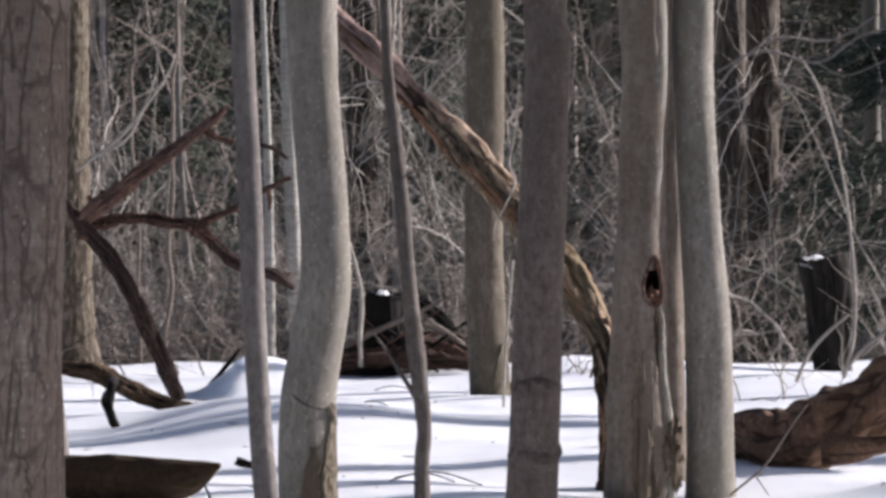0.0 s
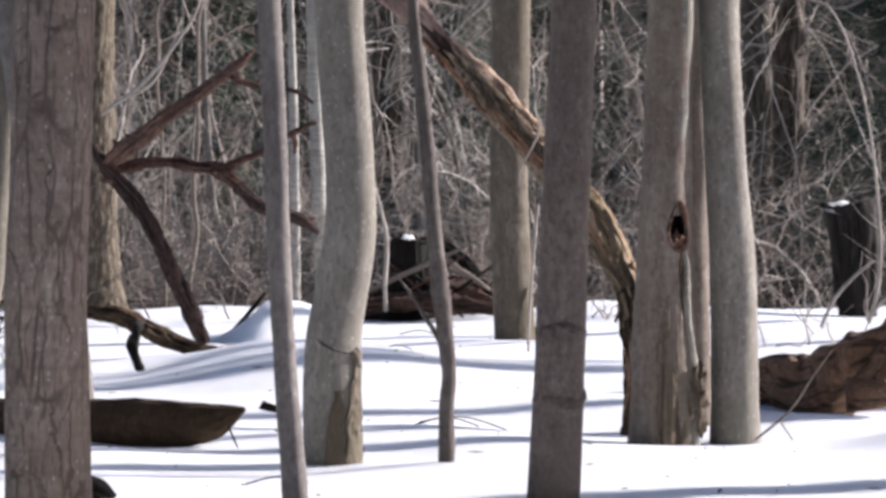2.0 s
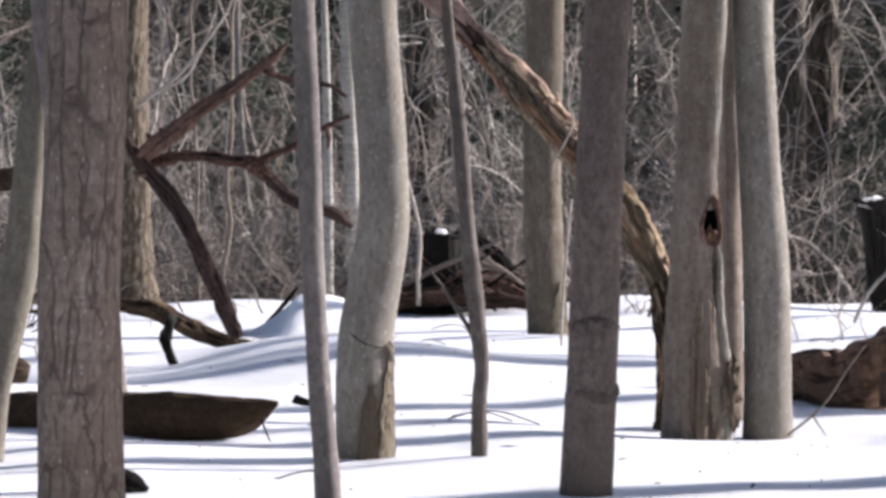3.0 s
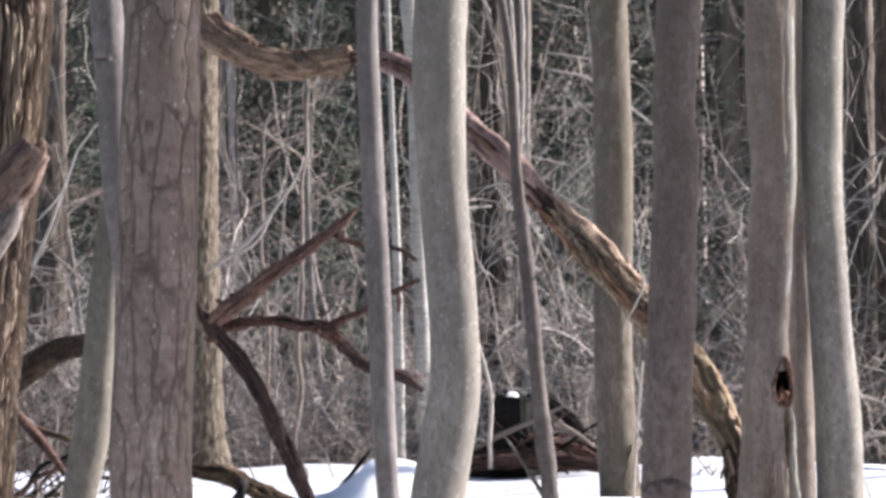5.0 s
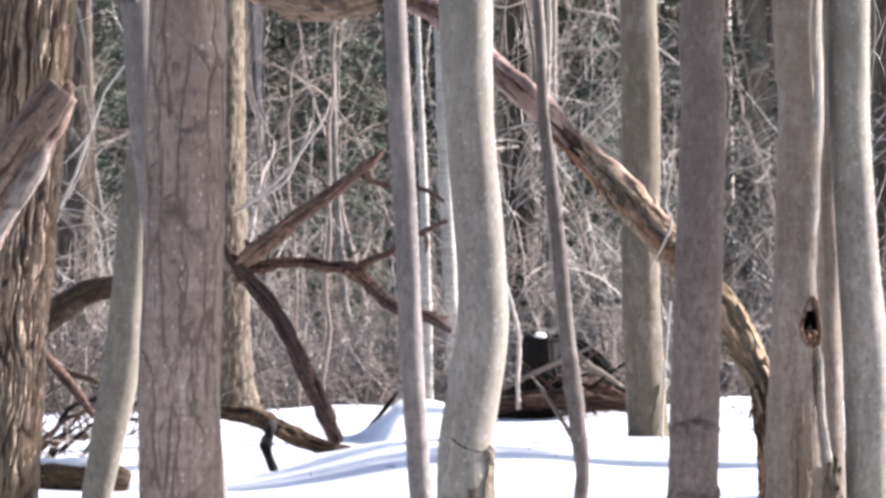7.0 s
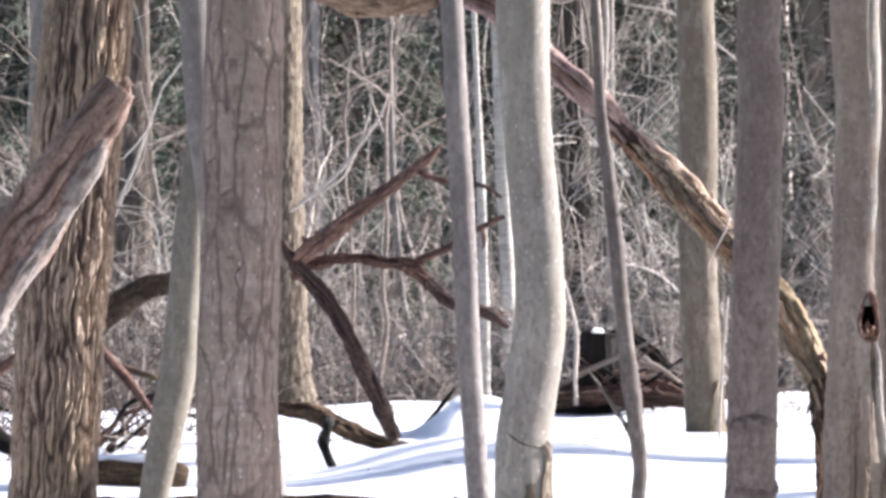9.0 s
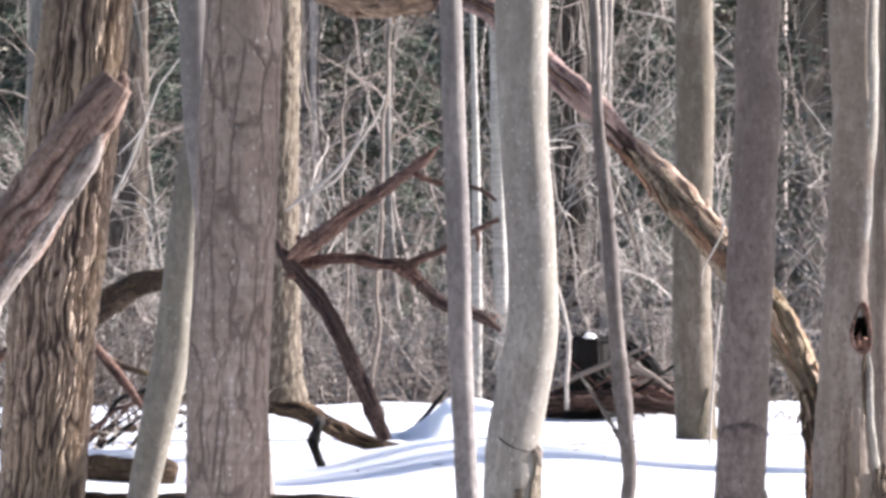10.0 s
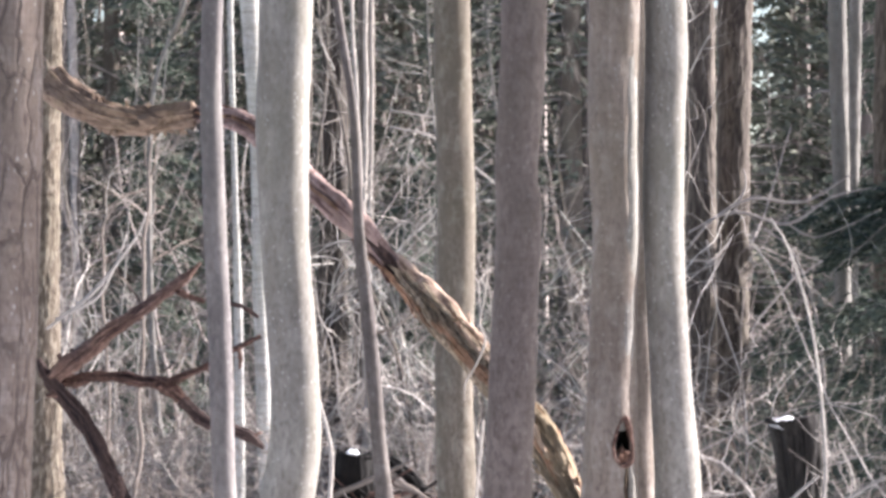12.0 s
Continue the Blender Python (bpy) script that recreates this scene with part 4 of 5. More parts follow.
for nodes, seed in (([(-0.453, 35.9, 0.368, 0.034), (-0.164, 35.9, 0.32, 0.043), (0.173, 35.9, 0.271, 0.039), (0.438, 35.9, 0.156, 0.024)], 3), ([(0.005, 36.1, 0.652, 0.039), (0.213, 36.1, 0.472, 0.058), (0.426, 36.1, 0.215, 0.048)], 4), ([(-0.666, 35.7, 0.135, 0.062), (-0.307, 35.7, 0.173, 0.081), (0.077, 35.7, 0.154, 0.081), (0.46, 35.7, 0.116, 0.043)], 5)):
    solid("rotten_branch", tube(nodes, 30, 0.025, 0.3, 0.3, 9, seed), (DEAD_RED, ROTTEN, ROTTEN_RED)[seed - 3], "dark rotten branch heaped by the stump", "dead branch", "sticks by the stump")
for nodes, seed in (([(2.699, 30.0, 0.198, 0.018), (2.796, 30.0, 0.399, 0.02), (2.942, 30.0, 0.563, 0.016), (3.08, 30.0, 0.671, 0.012)], 1), ([(3.026, 30.0, 0.244, 0.018), (3.196, 30.0, 0.441, 0.018), (3.418, 30.0, 0.588, 0.016), (3.661, 30.0, 0.708, 0.014)], 2), ([(3.042, 30.0, 0.22, 0.016), (3.103, 30.0, 0.462, 0.018), (3.128, 30.0, 0.744, 0.016), (3.098, 30.0, 1.227, 0.016), (3.028, 30.0, 1.751, 0.014), (2.881, 30.0, 2.275, 0.012), (2.741, 30.0, 2.517, 0.008)], 3), ([(3.175, 30.0, 0.38, 0.012), (3.338, 30.0, 0.541, 0.01), (3.298, 30.0, 0.742, 0.01), (3.218, 30.0, 0.904, 0.008)], 5)):
    solid("bare_shrub", tube([(x, y, z, r * 0.7) for x, y, z, r in nodes], 8, 0.08, 0.1, 0, 6, seed), TWIG_PALE, "pale leafless shrub stem leaning over the snow", "shrub", "shrub stems by the log")
twig = thing("forked_twig", (1.9, 21.6, 0.0), "thin forked twig leaning on the snow", "twig")
part("stem", tube([(x, y, z, r * 0.65) for x, y, z, r in [(1.603, 21.6, 0.012, 0.01), (1.784, 21.6, 0.165, 0.01), (1.907, 21.6, 0.347, 0.009), (2.001, 21.6, 0.474, 0.006)]], 8, 0.05, 0.1), TWIG_TAN, twig)
part("fork", tube([(x, y, z, r * 0.65) for x, y, z, r in [(1.732, 21.6, 0.11, 0.007), (1.798, 21.6, 0.011, 0.004)]], 6, 0.05, 0.1), TWIG_TAN, twig)
solid("mossy_log", tube([(x, y, z, r * 0.76) for x, y, z, r in [(-4.242, 33.0, 0.862, 0.115), (-4.061, 33.0, 1.015, 0.111), (-3.836, 33.0, 1.159, 0.102), (-3.612, 33.0, 1.218, 0.093), (-3.142, 33.0, 1.336, 0.075)]], 40, 0.03, 0.3, 0.3, 12, 3), MOSSY, "dark mossy log propped above the snow", "log")
solid("dead_stick", tube([(-3.798, 30.0, 0.787, 0.036), (-3.598, 30.0, 0.554, 0.04), (-3.431, 30.0, 0.325, 0.02)], 12, 0.05, 0.12, 0.1, 6, 4), DEAD_RED, "reddish broken stick in the brush", "stick")
solid("dead_stick", tube([(-3.722, 30.2, 0.678, 0.024), (-3.572, 30.2, 0.615, 0.028), (-3.397, 30.2, 0.56, 0.02)], 12, 0.05, 0.12, 0.1, 6, 5), MOSSY, "mossy stick in the brush", "stick")
solid("dead_stick", tube([(-4.538, 28.0, 0.418, 0.049), (-4.306, 28.0, 0.65, 0.045), (-4.134, 28.0, 0.769, 0.034), (-3.961, 28.0, 0.903, 0.019)], 12, 0.05, 0.12, 0.1, 6, 6), DEAD_RED, "reddish broken limb by the furrowed tree", "stick")
solid("rotten_branch", tube([(-4.485, 27.0, 0.498, 0.08), (-4.194, 27.0, 0.349, 0.072), (-4.012, 27.0, 0.238, 0.054), (-3.867, 27.0, 0.156, 0.025)], 16, 0.05, 0.12, 0.1, 6, 7), ROTTEN, "dark rotten limb lying on the snow", "dead branch")
rng = np.random.default_rng(17)
for k in range(15):
    x, y, z = rng.uniform(-4.7, -3.6), rng.uniform(29.5, 32), rng.uniform(0.0, 0.5)
    ln, a, up = rng.uniform(0.4, 0.8), rng.uniform(-0.5, 0.5) + (math.pi if k % 2 else 0), rng.uniform(-0.15, 0.55)
    r = rng.uniform(0.012, 0.034)
    line = [(x + ln * u * math.cos(a), y + ln * u * math.sin(a), ground_z(x, y) + z * (0.3 + u) + up * ln * u + rng.normal(0, 0.03), r * (1 - 0.5 * u)) for u in (0, 0.25, 0.5, 0.75, 1)]
    line.insert(0, (line[0][0] - 0.1 * math.cos(a), line[0][1], ground_z(x, y) - 0.1, r))
    solid("dead_stick", tube(line, 10, 0.04, 0.2, 0.15, 6, 70 + k), (ROTTEN, DEAD_RED, MOSSY)[k % 3], ("black rotten stick in the brush heap", "reddish broken stick in the brush heap", "dark mossy stick in the brush heap")[k % 3], "stick", "sticks in the brush heap")
cut_log = thing("short_log", (-3.2, 26.4, 0.0), "short grey log with a dark end on the snow", "log")
part("log", tube([(-3.854, 26.4, 0.107, 0.099), (-3.389, 26.4, 0.091, 0.099), (-3.032, 26.4, 0.087, 0.099), (-2.86, 26.4, 0.08, 0.085), (-2.8, 26.4, 0.07, 0.05)], 40, 0.03, 0.15, 0.15, 12, 8), LOG_DARK, cut_log)
part("snow_cap", tube([(x, y + 0.02, z + r * 0.72, r * 0.55) for x, y, z, r in [(-3.854, 26.4, 0.107, 0.099), (-3.389, 26.4, 0.091, 0.099), (-3.032, 26.4, 0.087, 0.099), (-2.818, 26.4, 0.078, 0.092)]][:-1], 20, 0.04, 0.15, 0, 6, 3), SNOW, cut_log, "strip of snow along its top")
for nodes, seed in (([(-2.899, 36.0, 1.769, 0.01), (-2.624, 36.0, 1.971, 0.017), (-2.382, 36.0, 2.212, 0.017), (-2.116, 36.0, 2.549, 0.01), (-2.043, 36.0, 2.766, 0.007)], 1), ([(-2.817, 36.0, 1.851, 0.01), (-2.517, 36.0, 1.986, 0.014), (-2.382, 36.0, 2.14, 0.012), (-2.188, 36.0, 2.573, 0.007)], 2), ([(-2.526, 38.6, -0.216, 0.023), (-2.546, 38.6, 1.182, 0.023), (-2.589, 38.6, 2.364, 0.023), (-2.612, 38.6, 2.582, 0.023), (-2.569, 38.6, 2.763, 0.021), (-2.437, 38.6, 2.933, 0.013)], 3), ([(-2.303, 38.6, -0.219, 0.031), (-2.245, 38.6, 1.179, 0.031), (-2.211, 38.6, 2.318, 0.028), (-2.195, 38.6, 2.732, 0.028), (-2.17, 38.6, 3.147, 0.023), (-2.124, 38.6, 3.509, 0.013), (-2.089, 38.6, 3.82, 0.008)], 4)):
    solid("bent_stem", tube([(x + 0.05 * noise.noise((z * 2.2, seed, 1.0)), y, z, r * (1.0 if seed < 3 else 0.65)) for x, y, z, r in spline(nodes, 0.2)], 8, 0.08, 0.1, 0, 6, seed), TWIG_PALE if seed < 3 else TWIG_TAN, "bent dead stem in the thicket", "stem", "bent stems")
rng = np.random.default_rng(12)
end_line = spline(ARCH[14:], 0.02)
for k in range(26):
    x, y, z, r = end_line[rng.integers(2, len(end_line) - 2)]
    side = 1 if k % 4 == 0 else -1
    p = np.array((x + rng.normal(0, 0.01), y - r * rng.uniform(0.1, 0.7), z + side * r * 0.8))
    ln = rng.uniform(0.02, 0.055)
    part("bark_shred", tube([(*p, 0.011), (p[0] + rng.normal(0, 0.012), p[1] - 0.01, p[2] + side * ln * 0.6, 0.008), (p[0] + rng.normal(0, 0.02), p[1], p[2] + side * ln, 0.003)], 5, 0.02, 0.2), FUZZY, arch)
part("knot", bumpy((ARCH[15][0], ARCH[15][1] - 0.085, ARCH[15][2]), (0.075, 0.04, 0.05), 5, 0.25), FUZZY, arch, "round knot in the bark")
part("tall_splinter", tube([(-1.989, 25.4, 3.172, 0.041), (-2.028, 25.4, 3.275, 0.024), (-2.041, 25.4, 3.35, 0.007)], 8, 0.03, 0.2, 0, 6, 2), TAN_BARK, arch, "pale torn splinter")
solid("cut_stub", tube([(-1.702, 18.5, 0.02, 0.062), (-1.591, 18.5, 0.035, 0.062), (-1.511, 18.5, 0.02, 0.053), (-1.449, 18.5, -0.01, 0.025)], 24, 0.02, 0.25, 0.2, 8, 3), ROTTEN, "small dark broken limb half sunk in snow", "dead branch")


def snowy_slab():
    """A tilted dark slab of wood with a steep drift of snow blown against it."""
    ob = thing("snowy_stump", (-1.3, 33.0, ground_z(-1.3, 33.0)), "tilted dark stump slab heaped with snow", "stump")
    part("slab", tube([(-1.66, 33.3, 0.03, 0.02), (-1.57, 33.3, 0.13, 0.02), (-1.47, 33.3, 0.25, 0.018), (-1.4, 33.3, 0.335, 0.01)], 14, 0.03, 0.2, 0.15, 6, 4), ROTTEN, ob)
    xs = np.array((-1.95, -1.72, -1.58, -1.49, -1.42, -1.385, -1.33, -1.2, -1.0, -0.9, -0.8, -0.68))
    hs = np.array((-0.06, 0.01, 0.06, 0.12, 0.185, 0.21, 0.205, 0.2, 0.195, 0.15, 0.05, -0.1))
    gx, gy = np.linspace(-1.95, -0.68, 76), np.linspace(30.6, 34.2, 70)
    soft = np.convolve(np.interp(np.linspace(-2.05, -0.58, 90), xs, hs, -0.1, -0.12), np.ones(5) / 5, "same")
    top = np.interp(gx, np.linspace(-2.05, -0.58, 90), soft)
    v = []
    for y in gy:
        across = math.exp(-abs((y - 33.3) / (1.45 if y < 33.3 else 0.5)) ** 2)
        for x, h in zip(gx, top):
            v.append((x, y, ground_z(x, y) - 0.05 + (h + 0.05) * across + 0.014 * across * noise.noise((x * 6, y * 5, 2.0))))
    n = len(gx)
    f = [[j * n + i, j * n + i + 1, (j + 1) * n + i + 1, (j + 1) * n + i] for j in range(len(gy) - 1) for i in range(n - 1)]
    part("snow_mound", (np.array(v), f), SNOW, ob, "steep drift of clean snow")


snowy_slab()


# hollow, scar and loose bark on the near trunks
def on_trunk(nodes, z, turn, out=0.0):
    """A point on a trunk's skin at height z; turn: degrees to the right of the side that faces -y."""
    q = spline(nodes, 0.05)
    c = q[np.argmin(abs(q[:, 2] - z))]
    a = radians(turn)
    return (c[0] + (c[3] + out) * math.sin(a), c[1] - (c[3] + out) * math.cos(a), z)


def skin_line(nodes, points, out=0.0):
    return [(*on_trunk(nodes, z, a, out), r) for z, a, r in points]


rim = []
for i in range(25):
    a = 2 * math.pi * i / 24
    rim.append((1.0 + 0.0, a))
HOLE_Z, HOLE_T = 1.086, 25
ring = [(*on_trunk(SPLIT, HOLE_Z + 0.125 * math.cos(a) * (1.15 if math.cos(a) > 0 else 0.85), HOLE_T + 23 * math.sin(a) * (1 - 0.45 * max(0, math.cos(a))), 0.004), 0.010 + 0.003 * math.sin(3 * a)) for _, a in rim]
part("hollow_rim", tube([(x, y, z, r * (1.0 + 0.5 * math.sin(i * 0.26))) for i, (x, y, z, r) in enumerate(ring)], 14, 0.015, 0.4, 0, 6, 1, caps=False), DEAD_RED, split_tree, "red-brown lip of the hollow")
hv, hf = [], []
for k in range(7):
    u = k / 6
    for i in range(24):
        x, y, z, _ = ring[i]
        c = np.array(on_trunk(SPLIT, HOLE_Z, HOLE_T, 0.0))
        p = c + (np.array((x, y, z)) - c) * math.cos(u * 1.5) + np.array((0.0, 0.14 * math.sin(u * 1.5), 0.0))
        hv.append(p)
for k in range(6):
    for i in range(24):
        j = (i + 1) % 24
        hf.append([k * 24 + i, k * 24 + j, (k + 1) * 24 + j, (k + 1) * 24 + i])
hollow = part("hollow", (np.array(hv), hf), ROTTEN, split_tree, "dark hollow in the trunk")
part("rotten_plug", bumpy(on_trunk(SPLIT, HOLE_Z - 0.06, HOLE_T + 2, -0.02), (0.036, 0.032, 0.042), 3, 0.5), ROTTEN_ORANGE, hollow, "reddish rotten wood in the hollow")
part("scar_lip", tube(skin_line(SPLIT, ((1.03, 46, 0.012), (0.9, 47, 0.024), (0.7, 48, 0.026), (0.5, 50, 0.026), (0.3, 52, 0.028), (0.1, 54, 0.03), (-0.15, 54, 0.03)), -0.006), 18, 0.02, 0.22, 0.12, 6, 2), SMOOTH, split_tree, "pale healed lip of the scar")
part("scar", tube(skin_line(SPLIT, ((1.0, 20, 0.03), (0.88, 16, 0.05), (0.7, 12, 0.07), (0.5, 8, 0.08), (0.3, 6, 0.085), (0.1, 4, 0.09), (-0.15, 4, 0.09)), -0.07), 60, 0.02, 0.14, 0.2, 9, 3, grainy=0.7), SCAR_WOOD, split_tree, "brown weathered folds of the scar")
part("fold", tube(skin_line(SPLIT, ((0.85, -8, 0.016), (0.65, -14, 0.03), (0.4, -20, 0.036), (0.15, -24, 0.04), (-0.15, -26, 0.04)), -0.028), 24, 0.02, 0.12, 0.08, 8, 6, grainy=0.7), SMOOTH_BROWN, split_tree, "long soft fold in the bark")
part("groove", tube(skin_line(SPLIT, ((0.99, 33, 0.012), (0.88, 33, 0.016), (0.76, 34, 0.012), (0.64, 35, 0.006)), -0.009), 14, 0.02, 0.3, 0.2, 6, 5), LOG_DARK, split_tree, "dark groove under the hollow")
# Healed seam, widened; its pale bark also paints the trunk's lit side.
part("seam", tube(skin_line(SPLIT, ((1.16, 38, 0.03), (1.4, 42, 0.06), (1.8, 46, 0.075), (2.4, 48, 0.078), (3.0, 50, 0.07), (3.4, 52, 0.05)), -0.068), 36, 0.04, 0.06, 0.04, 6, 4, grainy=0.4), SMOOTH, split_tree, "seam of healed bark, broad and pale for the lit side")
part("rotten_knob", bumpy(on_trunk(SPLIT, 0.2, 62, 0.0), (0.05, 0.07, 0.19), 4, 0.4, 30, 30, 5.0), SCAR_WOOD, split_tree, "rotten broken bark at the foot")

part("burl", bumpy(on_trunk(LIT, 0.52, 58, -0.005), (0.03, 0.03, 0.045), 6, 0.25), SMOOTH_BROWN, lit_tree, "small bark burl")
part("crease", tube(skin_line(LIT, ((0.65, -62, 0.0035), (0.6, -30, 0.004), (0.56, 0, 0.0035), (0.54, 30, 0.003), (0.54, 50, 0.002)), -0.0015), 8, 0.02, 0.1), ROTTEN, lit_tree, "dark crease across the bark")


def loose_bark(nodes, z0, z1, a0, a1, seed):
    """A ragged plate of bark lying just proud of a trunk."""
    v, f, rows, cols = [], [], 26, 12
    for layer in (0.014, -0.01):
        for i in range(rows + 1):
            for j in range(cols + 1):
                u, w = i / rows, j / cols
                z = z0 + (z1 - z0) * u
                pinch = 1 - 0.55 * u ** 1.5
                lo = a1 - (a1 - a0) * pinch + 9 * noise.noise((u * 5, seed, 0.0))
                hi = a1 + 7 * noise.noise((u * 6, seed, 4.0))
                v.append(on_trunk(nodes, z, lo + (hi - lo) * w, layer + 0.006 * noise.noise((u * 9, w * 5, seed))))
    n = (rows + 1) * (cols + 1)
    at = lambda i, j: i * (cols + 1) + j
    for i in range(rows):
        for j in range(cols):
            q = [at(i, j), at(i, j + 1), at(i + 1, j + 1), at(i + 1, j)]
            f += [q, [a + n for a in q[::-1]]]
    for i in range(rows):
        for j in (0, cols):
            f.append([at(i, j), at(i + 1, j), at(i + 1, j) + n, at(i, j) + n])
    return np.array(v), f


part("loose_bark", loose_bark(MID, 0.0, 0.42, 5, 66, 5), TAN_BARK, ash_tree, "peeling tan bark at the foot")
part("bark_stain", loose_bark(LIT, -0.05, 0.36, -16, 24, 7), STAIN_BARK, lit_tree, "dark brown decayed bark at the foot")
part("loose_bark", loose_bark(LIT, -0.05, 0.5, 22, 72, 2), TAN_BARK, lit_tree, "ragged tan plate of loose bark")
for z, r, seed in ((0.74, 0.05, 1), (0.45, 0.045, 3)):
    part("bark_ring", tube(skin_line(DARK, [(z + 0.012 * math.sin(a * 0.05 + seed), a, r) for a in range(-170, 171, 20)], -r + 0.005), 12, 0.03, 0.15, 0, 6, seed), RING_BARK, dark_tree, "swollen dark ring in the bark")
part("twig", tube([(-0.086, 20.2, 1.66, 0.008), (0.016, 20.2, 1.687, 0.007), (0.138, 20.2, 1.76, 0.004)], 6, 0.05, 0.1), TWIG_TAN, kink_tree)
part("twig", tube([(0.01, 20.2, 0.559, 0.012), (-0.028, 20.2, 0.63, 0.012), (-0.094, 20.2, 0.74, 0.01), (-0.165, 20.2, 0.85, 0.007), (-0.228, 20.2, 0.93, 0.004)], 8, 0.04, 0.1), SAPLING_BARK, kink_tree)
for nodes in ([(0.037, 33.0, 3.328, 0.011), (0.346, 33.0, 3.26, 0.018), (0.567, 33.0, 3.104, 0.02), (0.832, 33.0, 2.904, 0.013), (0.92, 33.0, 2.793, 0.007)], [(0.037, 33.0, 3.461, 0.009), (0.391, 33.0, 3.402, 0.013), (0.746, 33.0, 3.37, 0.011)]):
    part("twig", tube([(x, y, z, r * 0.6) for x, y, z, r in nodes], 6, 0.08, 0.1), TWIG_PALE, ash_tree)
for nodes in ([(3.293, 46.0, 2.656, 0.022), (3.579, 46.0, 2.988, 0.025), (4.001, 46.0, 3.209, 0.028), (4.558, 46.0, 3.17, 0.025), (5.085, 46.0, 3.465, 0.015)], [(3.307, 46.0, 2.841, 0.022), (3.815, 46.0, 3.068, 0.028), (4.401, 46.0, 2.93, 0.028), (4.867, 46.0, 3.218, 0.022), (5.332, 46.0, 3.328, 0.012)], [(3.28, 46.0, 2.532, 0.019), (3.503, 46.0, 2.532, 0.019), (3.657, 46.0, 2.482, 0.009)], [(4.141, 46.2, 2.887, 0.019), (4.45, 46.2, 2.656, 0.022), (4.695, 46.2, 2.047, 0.022), (4.79, 46.2, 1.427, 0.022), (4.833, 46.2, 0.436, 0.022), (4.805, 46.2, -0.183, 0.022)], [(3.815, 46.0, 3.068, 0.022), (3.94, 46.0, 3.345, 0.019), (3.916, 46.0, 3.531, 0.012)], [(4.401, 46.0, 2.93, 0.019), (4.679, 46.0, 2.786, 0.015), (5.051, 46.0, 2.909, 0.012), (5.423, 46.0, 3.093, 0.009)]):
    part("low_branch", tube([(x, y, z, r * 0.6) for x, y, z, r in nodes], 6, 0.12, 0.1), TWIG, back_trees[1], "pale bare branch")
for i, (x, y, ln, a) in enumerate(((-0.15, 22.5, 0.5, 10), (0.2, 22.9, 0.35, 160), (-0.9, 19.2, 0.3, 20), (2.05, 19.4, 0.12, 0), (0.85, 24.6, 0.22, 170), (-0.35, 28.0, 0.16, 15), (-0.05, 33.6, 0.3, 165), (1.2, 18.3, 0.1, 80))):
    d = (math.cos(radians(a)) * ln, math.sin(radians(a)) * ln)
    line = [(x + d[0] * u, y + d[1] * u, ground_z(x + d[0] * u, y + d[1] * u) + 0.005 + 0.1 * ln * math.sin(u * math.pi), 0.004) for u in (0, 0.3, 0.6, 1)]
    solid("fallen_twig", tube(line, 6, 0.04, 0.1), ROTTEN, "thin dark twig lying on the snow", "twig", "twigs on the snow")



def snow_litter():
    """Flakes of bark and bits of twig strewn over the snow, too small to pick apart."""
    rng = np.random.default_rng(4)
    bits = []
    for _ in range(150):
        y = 17.0 + 19.0 * rng.random() ** 1.3
        x, a, ln = rng.uniform(-0.13, 0.13) * y, rng.uniform(0, 6.28), rng.choice((0.012, 0.02, 0.05), p=(0.6, 0.3, 0.1))
        bits.append(tube([(x + ln * u * math.cos(a), y + ln * u * math.sin(a), ground_z(x + ln * u * math.cos(a), y + ln * u * math.sin(a)) + 0.004, 0.004 * (1.2 - abs(u))) for u in (-1, 0, 1)], 5, 9, smooth=False))
    tagged(new("snow_litter", mesh_of("snow_litter", joined(bits), TWIG_TAN)), "tiny bark flakes and twig bits on the snow", "litter", "", "stuff")


snow_litter()

part("twig", tube([(0.582, 23.35, 2.166, 0.003), (0.548, 23.35, 1.885, 0.005), (0.518, 23.35, 1.729, 0.006), (0.551, 23.35, 1.635, 0.007), (0.494, 23.35, 1.495, 0.006), (0.44, 23.35, 1.401, 0.005), (0.432, 23.35, 1.304, 0.003)], 8, 0.03, 0.110), TWIG_PALE, arch, "thin pale twig caught on the broken bark")
solid("thin_stem", tube([(0.679, 29.5, 1.091, 0.008), (0.648, 29.5, 0.775, 0.009), (0.622, 29.5, 0.46, 0.010), (0.607, 29.5, 0.183, 0.010), (0.604, 29.5, -0.073, 0.010)], 8, 0.06, 0.098), TWIG_PALE, "thin pale stem rising beside the olive trunk", "stem", "thin stems")
solid("thin_stem", tube([(-0.608, 35.6, 1.271, 0.01), (-0.534, 35.6, 1.046, 0.014), (-0.47, 35.6, 0.759, 0.019), (-0.462, 35.6, 0.568, 0.019), (-0.479, 35.6, 0.354, 0.019), (-0.476, 35.6, 0.092, 0.019)], 8, 0.06, 0.15), TWIG_PALE, "thin pale curved stem beside the black stump", "stem", "thin stems")

